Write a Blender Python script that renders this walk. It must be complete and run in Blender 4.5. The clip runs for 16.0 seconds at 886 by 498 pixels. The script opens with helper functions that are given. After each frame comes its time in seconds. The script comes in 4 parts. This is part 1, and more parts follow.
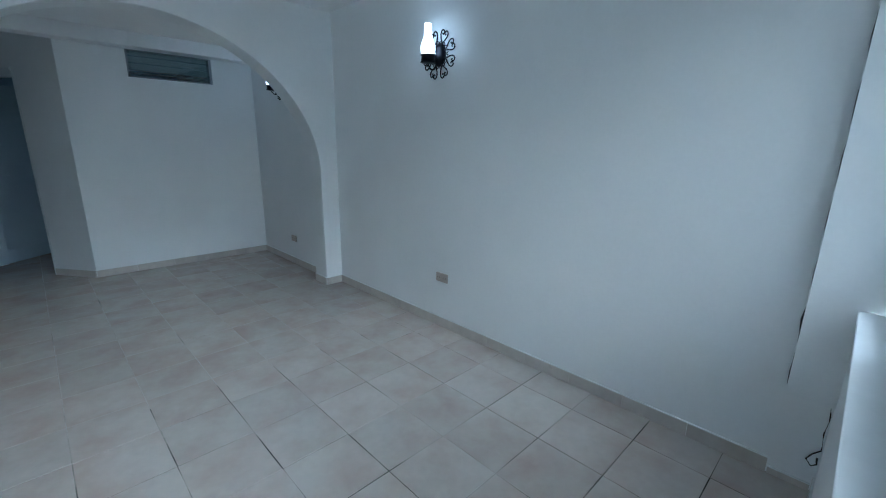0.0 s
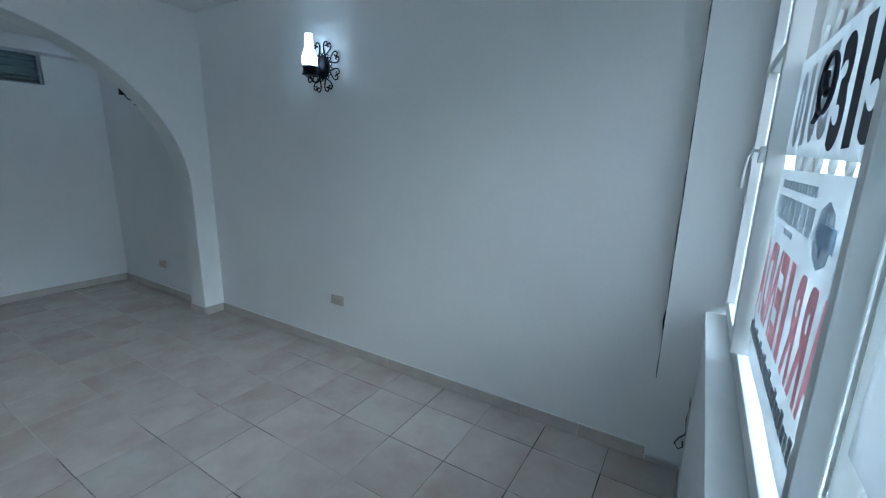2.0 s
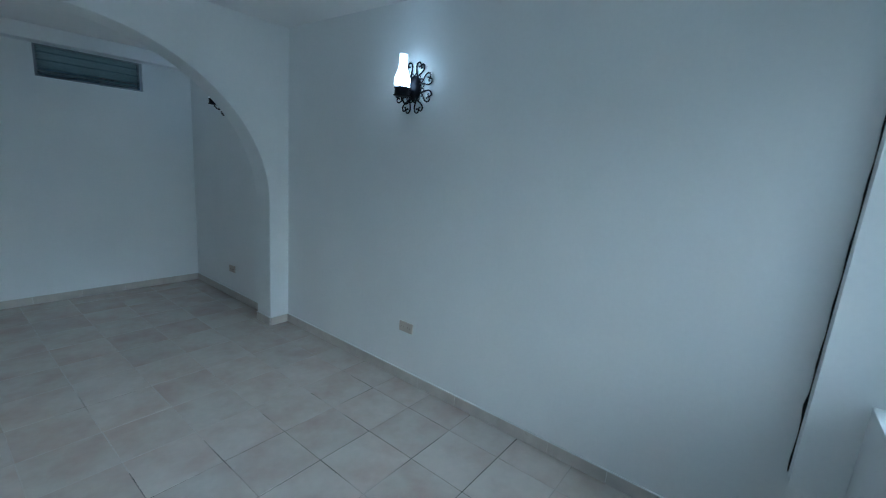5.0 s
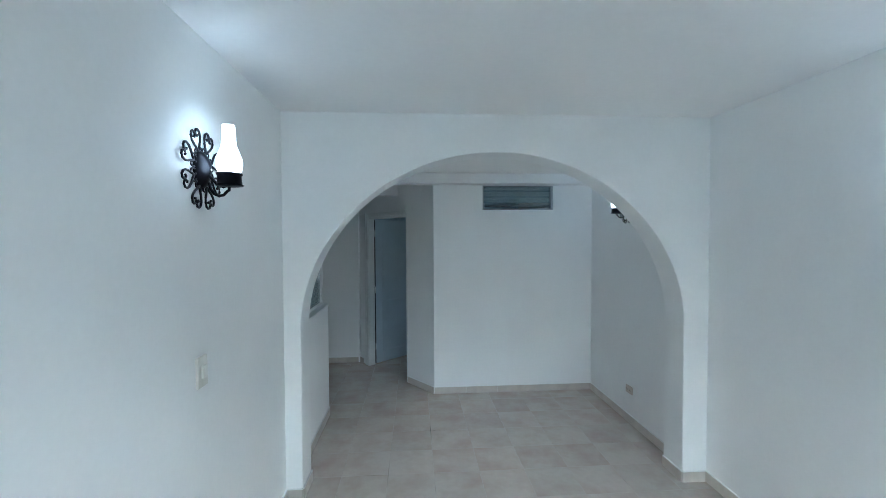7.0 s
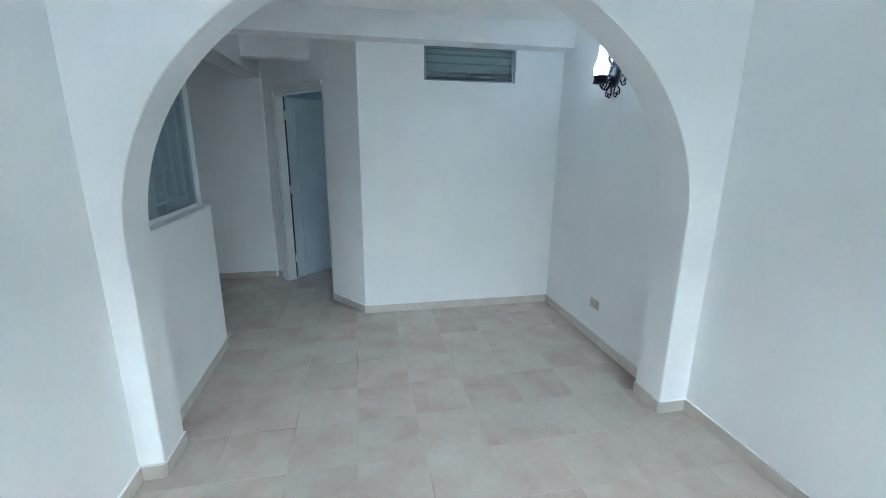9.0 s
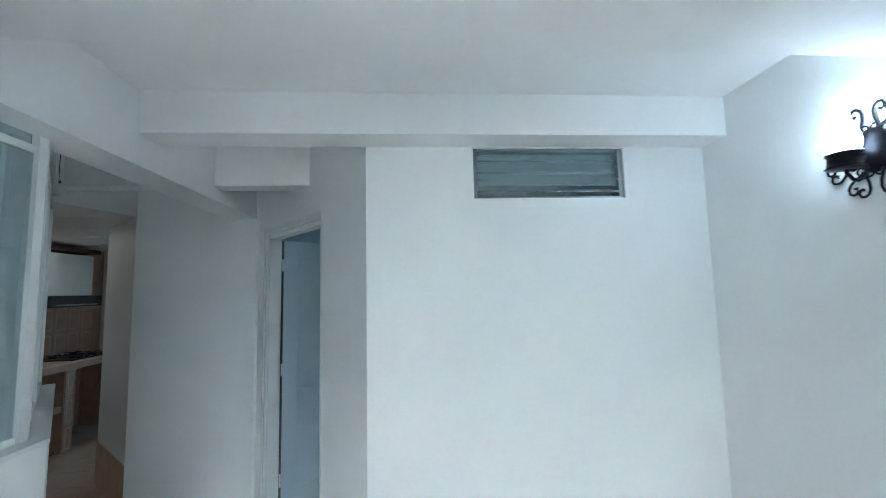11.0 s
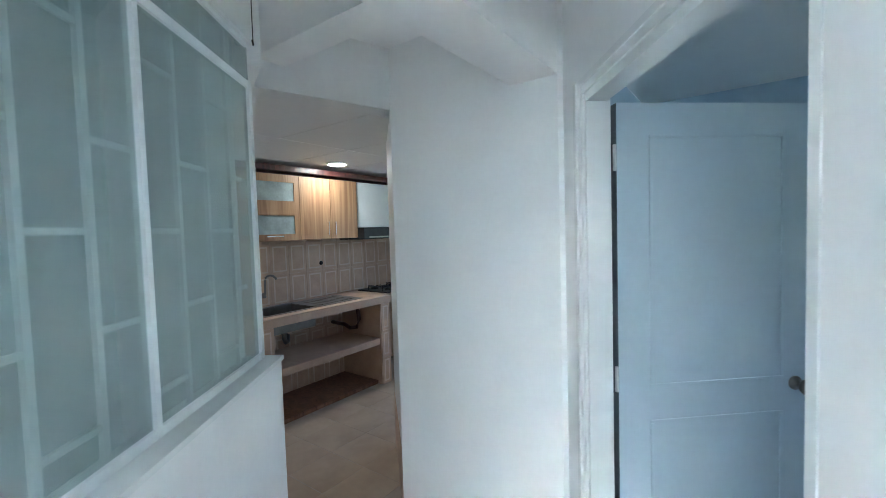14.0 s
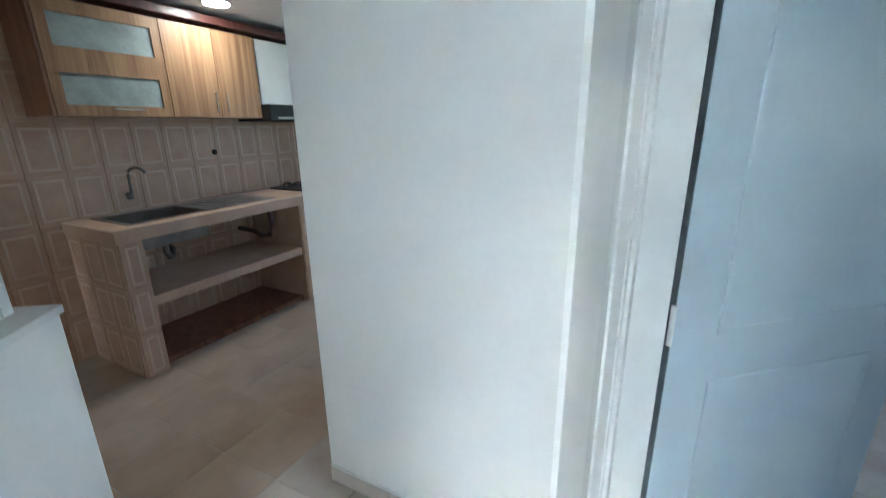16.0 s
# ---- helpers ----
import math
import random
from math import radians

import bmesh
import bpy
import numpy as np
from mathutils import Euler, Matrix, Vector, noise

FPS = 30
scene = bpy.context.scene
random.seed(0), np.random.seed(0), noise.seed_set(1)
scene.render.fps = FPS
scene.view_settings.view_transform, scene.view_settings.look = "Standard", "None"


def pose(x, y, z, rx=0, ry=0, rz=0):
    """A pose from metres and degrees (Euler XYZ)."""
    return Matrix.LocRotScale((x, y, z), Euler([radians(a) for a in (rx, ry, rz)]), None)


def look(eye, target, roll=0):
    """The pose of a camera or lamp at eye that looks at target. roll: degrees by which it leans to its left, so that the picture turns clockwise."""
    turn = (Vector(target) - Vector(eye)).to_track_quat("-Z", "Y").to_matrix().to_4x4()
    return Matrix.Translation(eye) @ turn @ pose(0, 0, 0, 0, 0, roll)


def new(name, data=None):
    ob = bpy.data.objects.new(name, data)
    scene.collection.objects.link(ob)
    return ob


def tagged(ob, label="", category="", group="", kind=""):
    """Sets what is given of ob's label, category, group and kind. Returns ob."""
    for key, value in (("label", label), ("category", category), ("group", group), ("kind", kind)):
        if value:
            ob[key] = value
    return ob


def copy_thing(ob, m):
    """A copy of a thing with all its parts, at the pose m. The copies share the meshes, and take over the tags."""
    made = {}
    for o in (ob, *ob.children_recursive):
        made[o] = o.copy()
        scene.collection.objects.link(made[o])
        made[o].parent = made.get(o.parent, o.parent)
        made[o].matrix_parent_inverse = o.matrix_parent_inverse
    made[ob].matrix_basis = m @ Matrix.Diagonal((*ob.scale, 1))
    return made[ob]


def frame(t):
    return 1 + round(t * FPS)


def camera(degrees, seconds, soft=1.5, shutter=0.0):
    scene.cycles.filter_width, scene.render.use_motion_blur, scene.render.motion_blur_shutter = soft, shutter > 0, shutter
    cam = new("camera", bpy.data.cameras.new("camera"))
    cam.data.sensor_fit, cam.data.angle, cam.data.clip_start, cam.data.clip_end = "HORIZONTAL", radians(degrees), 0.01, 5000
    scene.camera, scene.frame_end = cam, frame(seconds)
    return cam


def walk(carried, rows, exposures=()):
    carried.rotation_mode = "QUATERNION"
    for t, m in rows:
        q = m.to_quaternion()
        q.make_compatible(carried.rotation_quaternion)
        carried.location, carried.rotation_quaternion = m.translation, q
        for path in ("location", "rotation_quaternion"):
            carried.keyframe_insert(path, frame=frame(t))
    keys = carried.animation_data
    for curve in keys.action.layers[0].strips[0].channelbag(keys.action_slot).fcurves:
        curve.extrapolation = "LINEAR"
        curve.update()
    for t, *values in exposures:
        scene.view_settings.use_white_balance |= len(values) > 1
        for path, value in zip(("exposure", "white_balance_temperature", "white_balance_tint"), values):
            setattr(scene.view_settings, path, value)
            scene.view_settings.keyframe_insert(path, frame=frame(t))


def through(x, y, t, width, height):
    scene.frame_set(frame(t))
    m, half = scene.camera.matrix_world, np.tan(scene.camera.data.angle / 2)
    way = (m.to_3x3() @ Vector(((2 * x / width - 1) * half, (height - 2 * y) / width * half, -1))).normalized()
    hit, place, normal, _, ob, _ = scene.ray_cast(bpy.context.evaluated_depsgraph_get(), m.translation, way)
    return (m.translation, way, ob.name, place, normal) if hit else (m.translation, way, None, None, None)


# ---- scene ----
cam = camera(93.4, 16.0, soft=0.65, shutter=0.15)
PATH = [
    (0, (-0.133, 0.133, 1.452), (1.228, 1.515, 0.96), 0.9),
    (0.5, (-0.134, 0.155, 1.49), (1.35, 1.417, 1.038), 0.8),
    (1, (-0.154, 0.165, 1.494), (1.327, 1.425, 1.027), 1.7),
    (1.5, (-0.16, 0.168, 1.505), (1.347, 1.408, 1.065), 1.5),
    (2, (-0.05, 0.165, 1.502), (1.615, 1.182, 1.06), 1.3),
    (2.5, (0.026, 0.234, 1.538), (1.836, 1.022, 1.221), 1.6),
    (3, (0.025, 0.313, 1.583), (1.983, 0.72, 1.577), 0.3),
    (3.2, (0.017, 0.323, 1.6), (1.969, 0.713, 1.796), 0.4),
    (5.3, (-0.063, 0.539, 1.597), (1.364, 1.853, 1.11), 3.4),
    (5.5, (-0.088, 0.585, 1.599), (1.239, 1.999, 1.107), 2.5),
    (6, (-0.052, 0.805, 1.713), (0.846, 2.499, 1.144), -0.6),
    (6.5, (0.032, 1.024, 1.714), (0.372, 2.964, 1.362), -4.1),
    (7, (0.002, 1.09, 1.771), (0.138, 3.084, 1.713), -0.3),
    (7.5, (0.059, 1.105, 1.751), (0.308, 3.074, 1.504), 1.7),
    (8, (0.125, 1.219, 1.667), (0.53, 3.118, 1.187), 1.0),
    (8.2, (0.135, 1.357, 1.647), (0.586, 3.239, 1.141), 1.5),
    (10.3, (0.332, 3.122, 1.493), (0.582, 5.083, 1.191), -1.5),
    (10.5, (0.357, 3.269, 1.522), (0.676, 5.237, 1.365), -1.2),
    (11, (0.447, 3.648, 1.605), (0.592, 5.633, 1.801), -1.3),
    (11.5, (0.427, 3.94, 1.604), (0.34, 5.937, 1.657), 0.1),
    (12, (0.369, 4.302, 1.602), (0.008, 6.267, 1.525), 0.8),
    (12.5, (0.344, 4.633, 1.59), (-0.524, 6.432, 1.479), -1.4),
    (13, (0.259, 4.921, 1.589), (-0.972, 6.492, 1.454), -1.1),
    (13.5, (0.033, 5.155, 1.593), (-1.149, 6.767, 1.561), -0.2),
    (14, (-0.169, 5.378, 1.589), (-1.348, 6.99, 1.496), -1.7),
    (14.5, (-0.349, 5.654, 1.612), (-1.654, 7.17, 1.577), -2.7),
    (15, (-0.489, 5.813, 1.594), (-1.793, 7.329, 1.521), -2.1),
    (15.5, (-0.634, 5.952, 1.599), (-1.771, 7.594, 1.498), -1.9),
    (16, (-0.594, 5.984, 1.451), (-1.492, 7.68, 0.886), -0.8),
]
EXPOSURES = [(0.0, 1.38, 4760, 0), (0.5, 1.2, 4750, -1), (1.5, 1.2, 4750, -1), (3.0, 1.12, 4980, 2), (5.5, 1.15, 4560, -5), (6.2, 1.42, 4610, -4), (7.0, 2.22, 5150, 1), (7.5, 2.45, 5150, 1), (8.0, 2.4, 5100, 0), (10.5, 3.25, 5250, 1), (11.3, 3.26, 5280, 1), (12.0, 3.6, 5300, 1), (12.5, 3.69, 5300, 1), (13.0, 4.02, 5250, 2), (13.5, 4.34, 5250, 2), (14.0, 4.55, 5300, 3), (15.0, 4.79, 5350, 3), (15.5, 4.82, 5380, 4), (16.0, 4.56, 5420, 3)]
walk(cam, [(t, look(eye, target, roll)) for t, eye, target, roll in PATH], EXPOSURES)

# ---- world, sun and exposure ----
world = bpy.data.worlds.new("overcast_sky")
scene.world = world
world.use_nodes = True
wn = world.node_tree
sky = wn.nodes.new("ShaderNodeTexSky")
sky.sky_type = "NISHITA"
sky.sun_disc = False
sky.sun_elevation, sky.sun_rotation = radians(31), radians(177)
sky.dust_density, sky.air_density, sky.ozone_density = 6.0, 1.0, 1.0
wn.links.new(sky.outputs[0], wn.nodes["Background"].inputs[0])
wn.nodes["Background"].inputs[1].default_value = 0.15
sun_data = bpy.data.lights.new("sun", "SUN")
sun_data.energy, sun_data.angle, sun_data.color = 1.0, radians(38), (0.90, 0.965, 1.0)
sun = new("sun", sun_data)
sun.matrix_world = look((1.3, -12, 8.3), (0.6, 0, 1), 0)
scene.cycles.max_bounces, scene.cycles.diffuse_bounces = 12, 8


# ---- materials ----
def material(name, colour, rough=0.6, metal=0.0, vary=0.08, scale=6.0, fine=60.0, bump=0.05, per_object=0.0, second=None, spec=0.5, distance=0.002, wander=0.06, patches=(0.35, 0.75)):
    """A surface with two scales of variation and fine relief."""
    m = bpy.data.materials.new(name)
    m.use_nodes = True
    n, l = m.node_tree.nodes, m.node_tree.links
    b = n["Principled BSDF"]
    co = n.new("ShaderNodeTexCoord")
    big, small = n.new("ShaderNodeTexNoise"), n.new("ShaderNodeTexNoise")
    big.inputs["Scale"].default_value, big.inputs["Detail"].default_value = scale, 5.0
    small.inputs["Scale"].default_value, small.inputs["Detail"].default_value = fine, 6.0
    vec = co.outputs["Object"]
    if per_object:
        info, add = n.new("ShaderNodeObjectInfo"), n.new("ShaderNodeVectorMath")
        add.operation = "MULTIPLY_ADD"
        l.new(info.outputs["Random"], add.inputs[0])
        add.inputs[1].default_value = (37.0, 91.0, 53.0)
        l.new(co.outputs["Object"], add.inputs[2])
        vec = add.outputs[0]
    l.new(vec, big.inputs["Vector"]), l.new(vec, small.inputs["Vector"])
    mix = n.new("ShaderNodeMix")
    mix.data_type = "RGBA"
    c = Vector(colour)
    other = Vector(second) if second else c * (1 - vary * 3)
    mix.inputs["A"].default_value, mix.inputs["B"].default_value = (*c, 1), (*other, 1)
    ramp = n.new("ShaderNodeMapRange")
    ramp.inputs[1].default_value, ramp.inputs[2].default_value = patches
    ramp.inputs[4].default_value = 1.0
    l.new(big.outputs["Fac"], ramp.inputs[0])
    l.new(ramp.outputs[0], mix.inputs["Factor"])
    out = mix.outputs["Result"]
    grain = n.new("ShaderNodeMix")
    grain.data_type, grain.blend_type = "RGBA", "MULTIPLY"
    g = n.new("ShaderNodeMapRange")
    g.inputs[1].default_value, g.inputs[2].default_value = 0.3, 0.7
    g.inputs[3].default_value, g.inputs[4].default_value = 1 - vary, 1.0
    l.new(small.outputs["Fac"], g.inputs[0])
    grain.inputs["Factor"].default_value = 1.0
    l.new(out, grain.inputs["A"]), l.new(g.outputs[0], grain.inputs["B"])
    out = grain.outputs["Result"]
    if per_object:
        tone, t2 = n.new("ShaderNodeMapRange"), n.new("ShaderNodeMix")
        t2.data_type, t2.blend_type = "RGBA", "MULTIPLY"
        tone.inputs[3].default_value, tone.inputs[4].default_value = 1 - per_object, 1.0
        l.new(info.outputs["Random"], tone.inputs[0])
        t2.inputs["Factor"].default_value = 1.0
        l.new(out, t2.inputs["A"]), l.new(tone.outputs[0], t2.inputs["B"])
        out = t2.outputs["Result"]
    l.new(out, b.inputs["Base Color"])
    b.inputs["Metallic"].default_value = metal
    b.inputs["Specular IOR Level"].default_value = spec
    r = n.new("ShaderNodeMapRange")
    r.inputs[3].default_value, r.inputs[4].default_value = max(0.02, rough - wander), min(1.0, rough + wander)
    l.new(big.outputs["Fac"], r.inputs[0]), l.new(r.outputs[0], b.inputs["Roughness"])
    if bump:
        bp = n.new("ShaderNodeBump")
        bp.inputs["Strength"].default_value, bp.inputs["Distance"].default_value = bump, distance
        l.new(small.outputs["Fac"], bp.inputs["Height"]), l.new(bp.outputs[0], b.inputs["Normal"])
    return m


def glow(name, colour, strength):
    m = bpy.data.materials.new(name)
    m.use_nodes = True
    b = m.node_tree.nodes["Principled BSDF"]
    b.inputs["Base Color"].default_value = (0.8, 0.8, 0.8, 1)
    b.inputs["Emission Color"].default_value = (*colour, 1)
    b.inputs["Emission Strength"].default_value = strength
    return m


def glass(name, colour, rough, bump=0.0, scale=90.0, haze=0.0):
    m = bpy.data.materials.new(name)
    m.use_nodes = True
    n, l = m.node_tree.nodes, m.node_tree.links
    b = n["Principled BSDF"]
    b.inputs["Base Color"].default_value = (*colour, 1)
    b.inputs["Roughness"].default_value = rough
    b.inputs["IOR"].default_value = 1.45
    b.inputs["Transmission Weight"].default_value = 1.0 - haze
    if bump:
        t, bp, co = n.new("ShaderNodeTexVoronoi"), n.new("ShaderNodeBump"), n.new("ShaderNodeTexCoord")
        t.inputs["Scale"].default_value = scale
        l.new(co.outputs["Object"], t.inputs["Vector"])
        bp.inputs["Strength"].default_value, bp.inputs["Distance"].default_value = bump, 0.003
        l.new(t.outputs["Distance"], bp.inputs["Height"]), l.new(bp.outputs[0], b.inputs["Normal"])
    return m


def wood(name, light, dark, rough=0.45, stretch=(1.0, 9.0, 0.8)):
    """Grained timber, the grain upright."""
    m = bpy.data.materials.new(name)
    m.use_nodes = True
    n, l = m.node_tree.nodes, m.node_tree.links
    b = n["Principled BSDF"]
    co, mp, no, info = n.new("ShaderNodeTexCoord"), n.new("ShaderNodeMapping"), n.new("ShaderNodeTexNoise"), n.new("ShaderNodeObjectInfo")
    add = n.new("ShaderNodeVectorMath")
    add.operation = "MULTIPLY_ADD"
    add.inputs[1].default_value = (17.0, 29.0, 41.0)
    l.new(info.outputs["Random"], add.inputs[0]), l.new(co.outputs["Object"], add.inputs[2])
    mp.inputs["Scale"].default_value = (stretch[0] * 8, stretch[1] * 1.2, stretch[2])
    l.new(add.outputs[0], mp.inputs["Vector"]), l.new(mp.outputs[0], no.inputs["Vector"])
    no.inputs["Scale"].default_value, no.inputs["Detail"].default_value, no.inputs["Distortion"].default_value = 2.0, 7.0, 1.2
    cr = n.new("ShaderNodeValToRGB")
    cr.color_ramp.elements[0].position, cr.color_ramp.elements[0].color = 0.33, (*dark, 1)
    cr.color_ramp.elements[1].position, cr.color_ramp.elements[1].color = 0.62, (*light, 1)
    l.new(no.outputs["Fac"], cr.inputs[0]), l.new(cr.outputs[0], b.inputs["Base Color"])
    b.inputs["Roughness"].default_value = rough
    bp = n.new("ShaderNodeBump")
    bp.inputs["Strength"].default_value, bp.inputs["Distance"].default_value = 0.15, 0.001
    l.new(no.outputs["Fac"], bp.inputs["Height"]), l.new(bp.outputs[0], b.inputs["Normal"])
    return m


PAINT = material("white_wall_paint", (0.86, 0.87, 0.87), 0.55, vary=0.02, scale=1.3, fine=45, bump=0.06)
# Wall paint with the bedroom's blue daylight mixed into its colour.
BLUELIT_PAINT = material("wall_paint_with_blue_daylight", (0.50, 0.62, 0.72), 0.6, vary=0.03, scale=1.3, fine=45, bump=0.06)
CEIL = material("white_ceiling_paint", (0.88, 0.88, 0.88), 0.7, vary=0.02, scale=1.0, fine=30, bump=0.05)
GLOSSPAINT = material("white_enamel", (0.80, 0.82, 0.82), 0.32, vary=0.03, scale=4, fine=25, bump=0.06)
# White enamel; the dim blue daylight on the leaf is put into this colour.
DOORPAINT = material("white_door_enamel_with_blue_daylight", (0.54, 0.64, 0.715), 0.34, vary=0.03, scale=3, fine=40, bump=0.06)
TILE = material("beige_floor_tile", (0.56, 0.515, 0.468), 0.2, vary=0.06, scale=4.2, fine=22, bump=0.012, per_object=0.1, second=(0.485, 0.40, 0.35), wander=0.015, patches=(0.38, 0.72))
# The floor tile again, with the kitchen bulb's warm light in its colour.
WARMLIT_TILE = material("floor_tile_with_warm_lamp_light", (0.50, 0.395, 0.30), 0.3, vary=0.08, scale=3.5, fine=16, bump=0.012, per_object=0.06, second=(0.40, 0.30, 0.22), wander=0.03, patches=(0.35, 0.7))
WORNGROUT = material("worn_dark_grout", (0.40, 0.37, 0.33), 0.9, vary=0.15, scale=2.2, fine=60, bump=0.2, second=(0.022, 0.02, 0.018), patches=(0.42, 0.54))
GROUT = material("dark_grout", (0.50, 0.46, 0.42), 0.9, vary=0.15, scale=1.6, fine=60, bump=0.2, second=(0.10, 0.09, 0.08), patches=(0.56, 0.72))
SKIRT = material("beige_skirting_tile", (0.60, 0.55, 0.50), 0.3, vary=0.05, scale=8, fine=30, bump=0.03, per_object=0.08)
IRON = material("black_wrought_iron", (0.012, 0.012, 0.02), 0.42, metal=0.6, vary=0.2, scale=30, fine=150, bump=0.2)
SHADE = glow("lit_opal_glass", (0.86, 0.94, 1.0), 2.3)
BULB = glow("lit_bulb", (0.86, 0.94, 1.0), 45.0)
CLOUD = glow("bright_overcast_cloud", (0.95, 0.98, 1.0), 2.4)
DOWNLIGHT = glow("lit_downlight", (1.0, 0.90, 0.77), 8.0)
ALU = material("white_aluminium", (0.84, 0.86, 0.86), 0.35, metal=0.1, vary=0.03, scale=6, fine=60, bump=0.03)
BARE = material("bare_aluminium", (0.34, 0.36, 0.38), 0.35, metal=0.9, vary=0.08, scale=8, fine=80, bump=0.05)
FROST = glass("frosted_glass", (0.80, 0.93, 0.91), 0.045, bump=0.0, scale=140, haze=0.25)
DIMPLED = glass("dimpled_glass", (0.80, 0.92, 0.97), 0.05, bump=0.05, scale=150, haze=0.22)
LOUVRE = glass("louvre_glass", (0.66, 0.80, 0.82), 0.12, bump=0.06, scale=120, haze=0.18)
CLEAR = glass("clear_glass", (0.97, 0.99, 0.98), 0.0)
PLASTIC = material("white_plastic", (0.74, 0.75, 0.74), 0.35, vary=0.02, scale=10, fine=60, bump=0.02)
SWITCHPLASTIC = material("aged_white_plastic", (0.66, 0.65, 0.60), 0.4, vary=0.03, scale=10, fine=60, bump=0.02)
BEIGEPLASTIC = material("yellowed_plastic", (0.56, 0.49, 0.43), 0.4, vary=0.04, scale=10, fine=60, bump=0.02)
SLOT = material("shaded_slot", (0.16, 0.13, 0.11), 0.7, vary=0.1)
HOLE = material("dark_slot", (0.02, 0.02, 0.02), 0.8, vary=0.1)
STEEL = material("brushed_steel", (0.27, 0.25, 0.23), 0.33, metal=0.95, vary=0.1, scale=10, fine=180, bump=0.06)
CHROME = material("chrome", (0.7, 0.7, 0.7), 0.12, metal=1.0, vary=0.03)
BLACK = material("black_enamel", (0.012, 0.012, 0.014), 0.55, vary=0.2, scale=10, fine=80, bump=0.05)
WALLTILE = material("sand_wall_tile", (0.58, 0.40, 0.285), 0.38, vary=0.06, scale=9, fine=50, bump=0.08, per_object=0.1, second=(0.48, 0.32, 0.225))
TILEFRAME = material("pale_tile_border", (0.64, 0.49, 0.38), 0.35, vary=0.05, scale=9, fine=50, bump=0.05)
OAK = wood("natural_timber", (0.35, 0.215, 0.115), (0.21, 0.11, 0.055), stretch=(0.5, 7.0, 0.5))
# Cabinet end panel timber; also the tone of the shade under the counter.
REDWOOD_AND_SHADE = wood("red_brown_timber_and_counter_shade", (0.24, 0.11, 0.06), (0.12, 0.05, 0.03), 0.4)
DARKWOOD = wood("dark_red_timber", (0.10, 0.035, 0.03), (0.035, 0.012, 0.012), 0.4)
def paper(name, colour, through):
    """Thin sheet that lets part of the light through."""
    m = material(name, colour, 0.75, vary=0.03, scale=4, fine=40, bump=0.04)
    n, l = m.node_tree.nodes, m.node_tree.links
    t, mx = n.new("ShaderNodeBsdfTranslucent"), n.new("ShaderNodeMixShader")
    t.inputs["Color"].default_value = (*colour, 1)
    mx.inputs[0].default_value = through
    l.new(n["Principled BSDF"].outputs[0], mx.inputs[1]), l.new(t.outputs[0], mx.inputs[2])
    l.new(mx.outputs[0], n["Material Output"].inputs[0])
    return m


PAPER = paper("white_sign_paper", (0.72, 0.745, 0.76), 0.13)
INK = material("navy_ink", (0.012, 0.012, 0.035), 0.6, vary=0.1)
GREYINK = paper("grey_ink_seen_through_paper", (0.42, 0.44, 0.47), 0.3)
PALEINK = paper("pale_ink_seen_through_paper", (0.72, 0.76, 0.80), 0.6)
MIDINK = paper("mid_grey_ink_seen_through_paper", (0.74, 0.78, 0.82), 0.6)
REDINK = paper("red_ink_seen_through_paper", (0.82, 0.42, 0.46), 0.4)
BLUEGREY = paper("blue_grey_ink", (0.72, 0.81, 0.90), 0.6)
RED = material("red_painted_metal", (0.28, 0.02, 0.045), 0.55, vary=0.1, scale=4, fine=40, bump=0.08)
LEAF = material("leaf", (0.05, 0.10, 0.03), 0.5, vary=0.2, scale=3, fine=30, bump=0.05, second=(0.09, 0.15, 0.05))
BARK = material("bark", (0.14, 0.10, 0.07), 0.9, vary=0.2, scale=6, fine=40, bump=0.4)
GRASS = material("grass_blades", (0.07, 0.13, 0.03), 0.8, vary=0.2, scale=5, fine=60, bump=0.3, second=(0.12, 0.16, 0.05))
EARTH = material("earth_and_turf", (0.10, 0.12, 0.06), 0.95, vary=0.2, scale=1.2, fine=30, bump=0.4, second=(0.07, 0.11, 0.035))
# The dim teal light behind the panes is put into this colour.
PATIO = material("patio_light_tone", (0.42, 0.52, 0.52), 0.9, vary=0.1, scale=2, fine=40, bump=0.2)
CONCRETE = material("concrete", (0.42, 0.41, 0.39), 0.9, vary=0.08, scale=2, fine=40, bump=0.2)
# Tone of the shade in the door's hinge gap.
GAPSHADE = material("hinge_gap_shade_tone", (0.14, 0.17, 0.195), 0.7, vary=0.15, scale=6, fine=60, bump=0.1)
SEALANT = material("black_crack_filler", (0.02, 0.02, 0.022), 0.8, vary=0.2)


# ---- mesh helpers ----
def part(name, bm, mat, parent=None, label=""):
    me = bpy.data.meshes.new(name)
    bm.normal_update()
    bm.to_mesh(me)
    bm.free()
    for m in mat if isinstance(mat, (list, tuple)) else (mat,):
        me.materials.append(m)
    ob = new(name, me)
    if parent is not None:
        ob.parent = parent
    if label:
        ob["label"] = label
    return ob


def empty(name, m=None):
    ob = new(name)
    if m is not None:
        ob.matrix_world = m
    return ob


def box(bm, x0, x1, y0, y1, z0, z1, bevel=0.0):
    r = bmesh.ops.create_cube(bm, size=1.0)
    vs = r["verts"]
    for v in vs:
        v.co = Vector((x0 + (v.co.x + 0.5) * (x1 - x0), y0 + (v.co.y + 0.5) * (y1 - y0), z0 + (v.co.z + 0.5) * (z1 - z0)))
    if bevel:
        es = list({e for v in vs for e in v.link_edges})
        bmesh.ops.bevel(bm, geom=es, offset=bevel, segments=2, profile=0.6, affect="EDGES")
    return bm


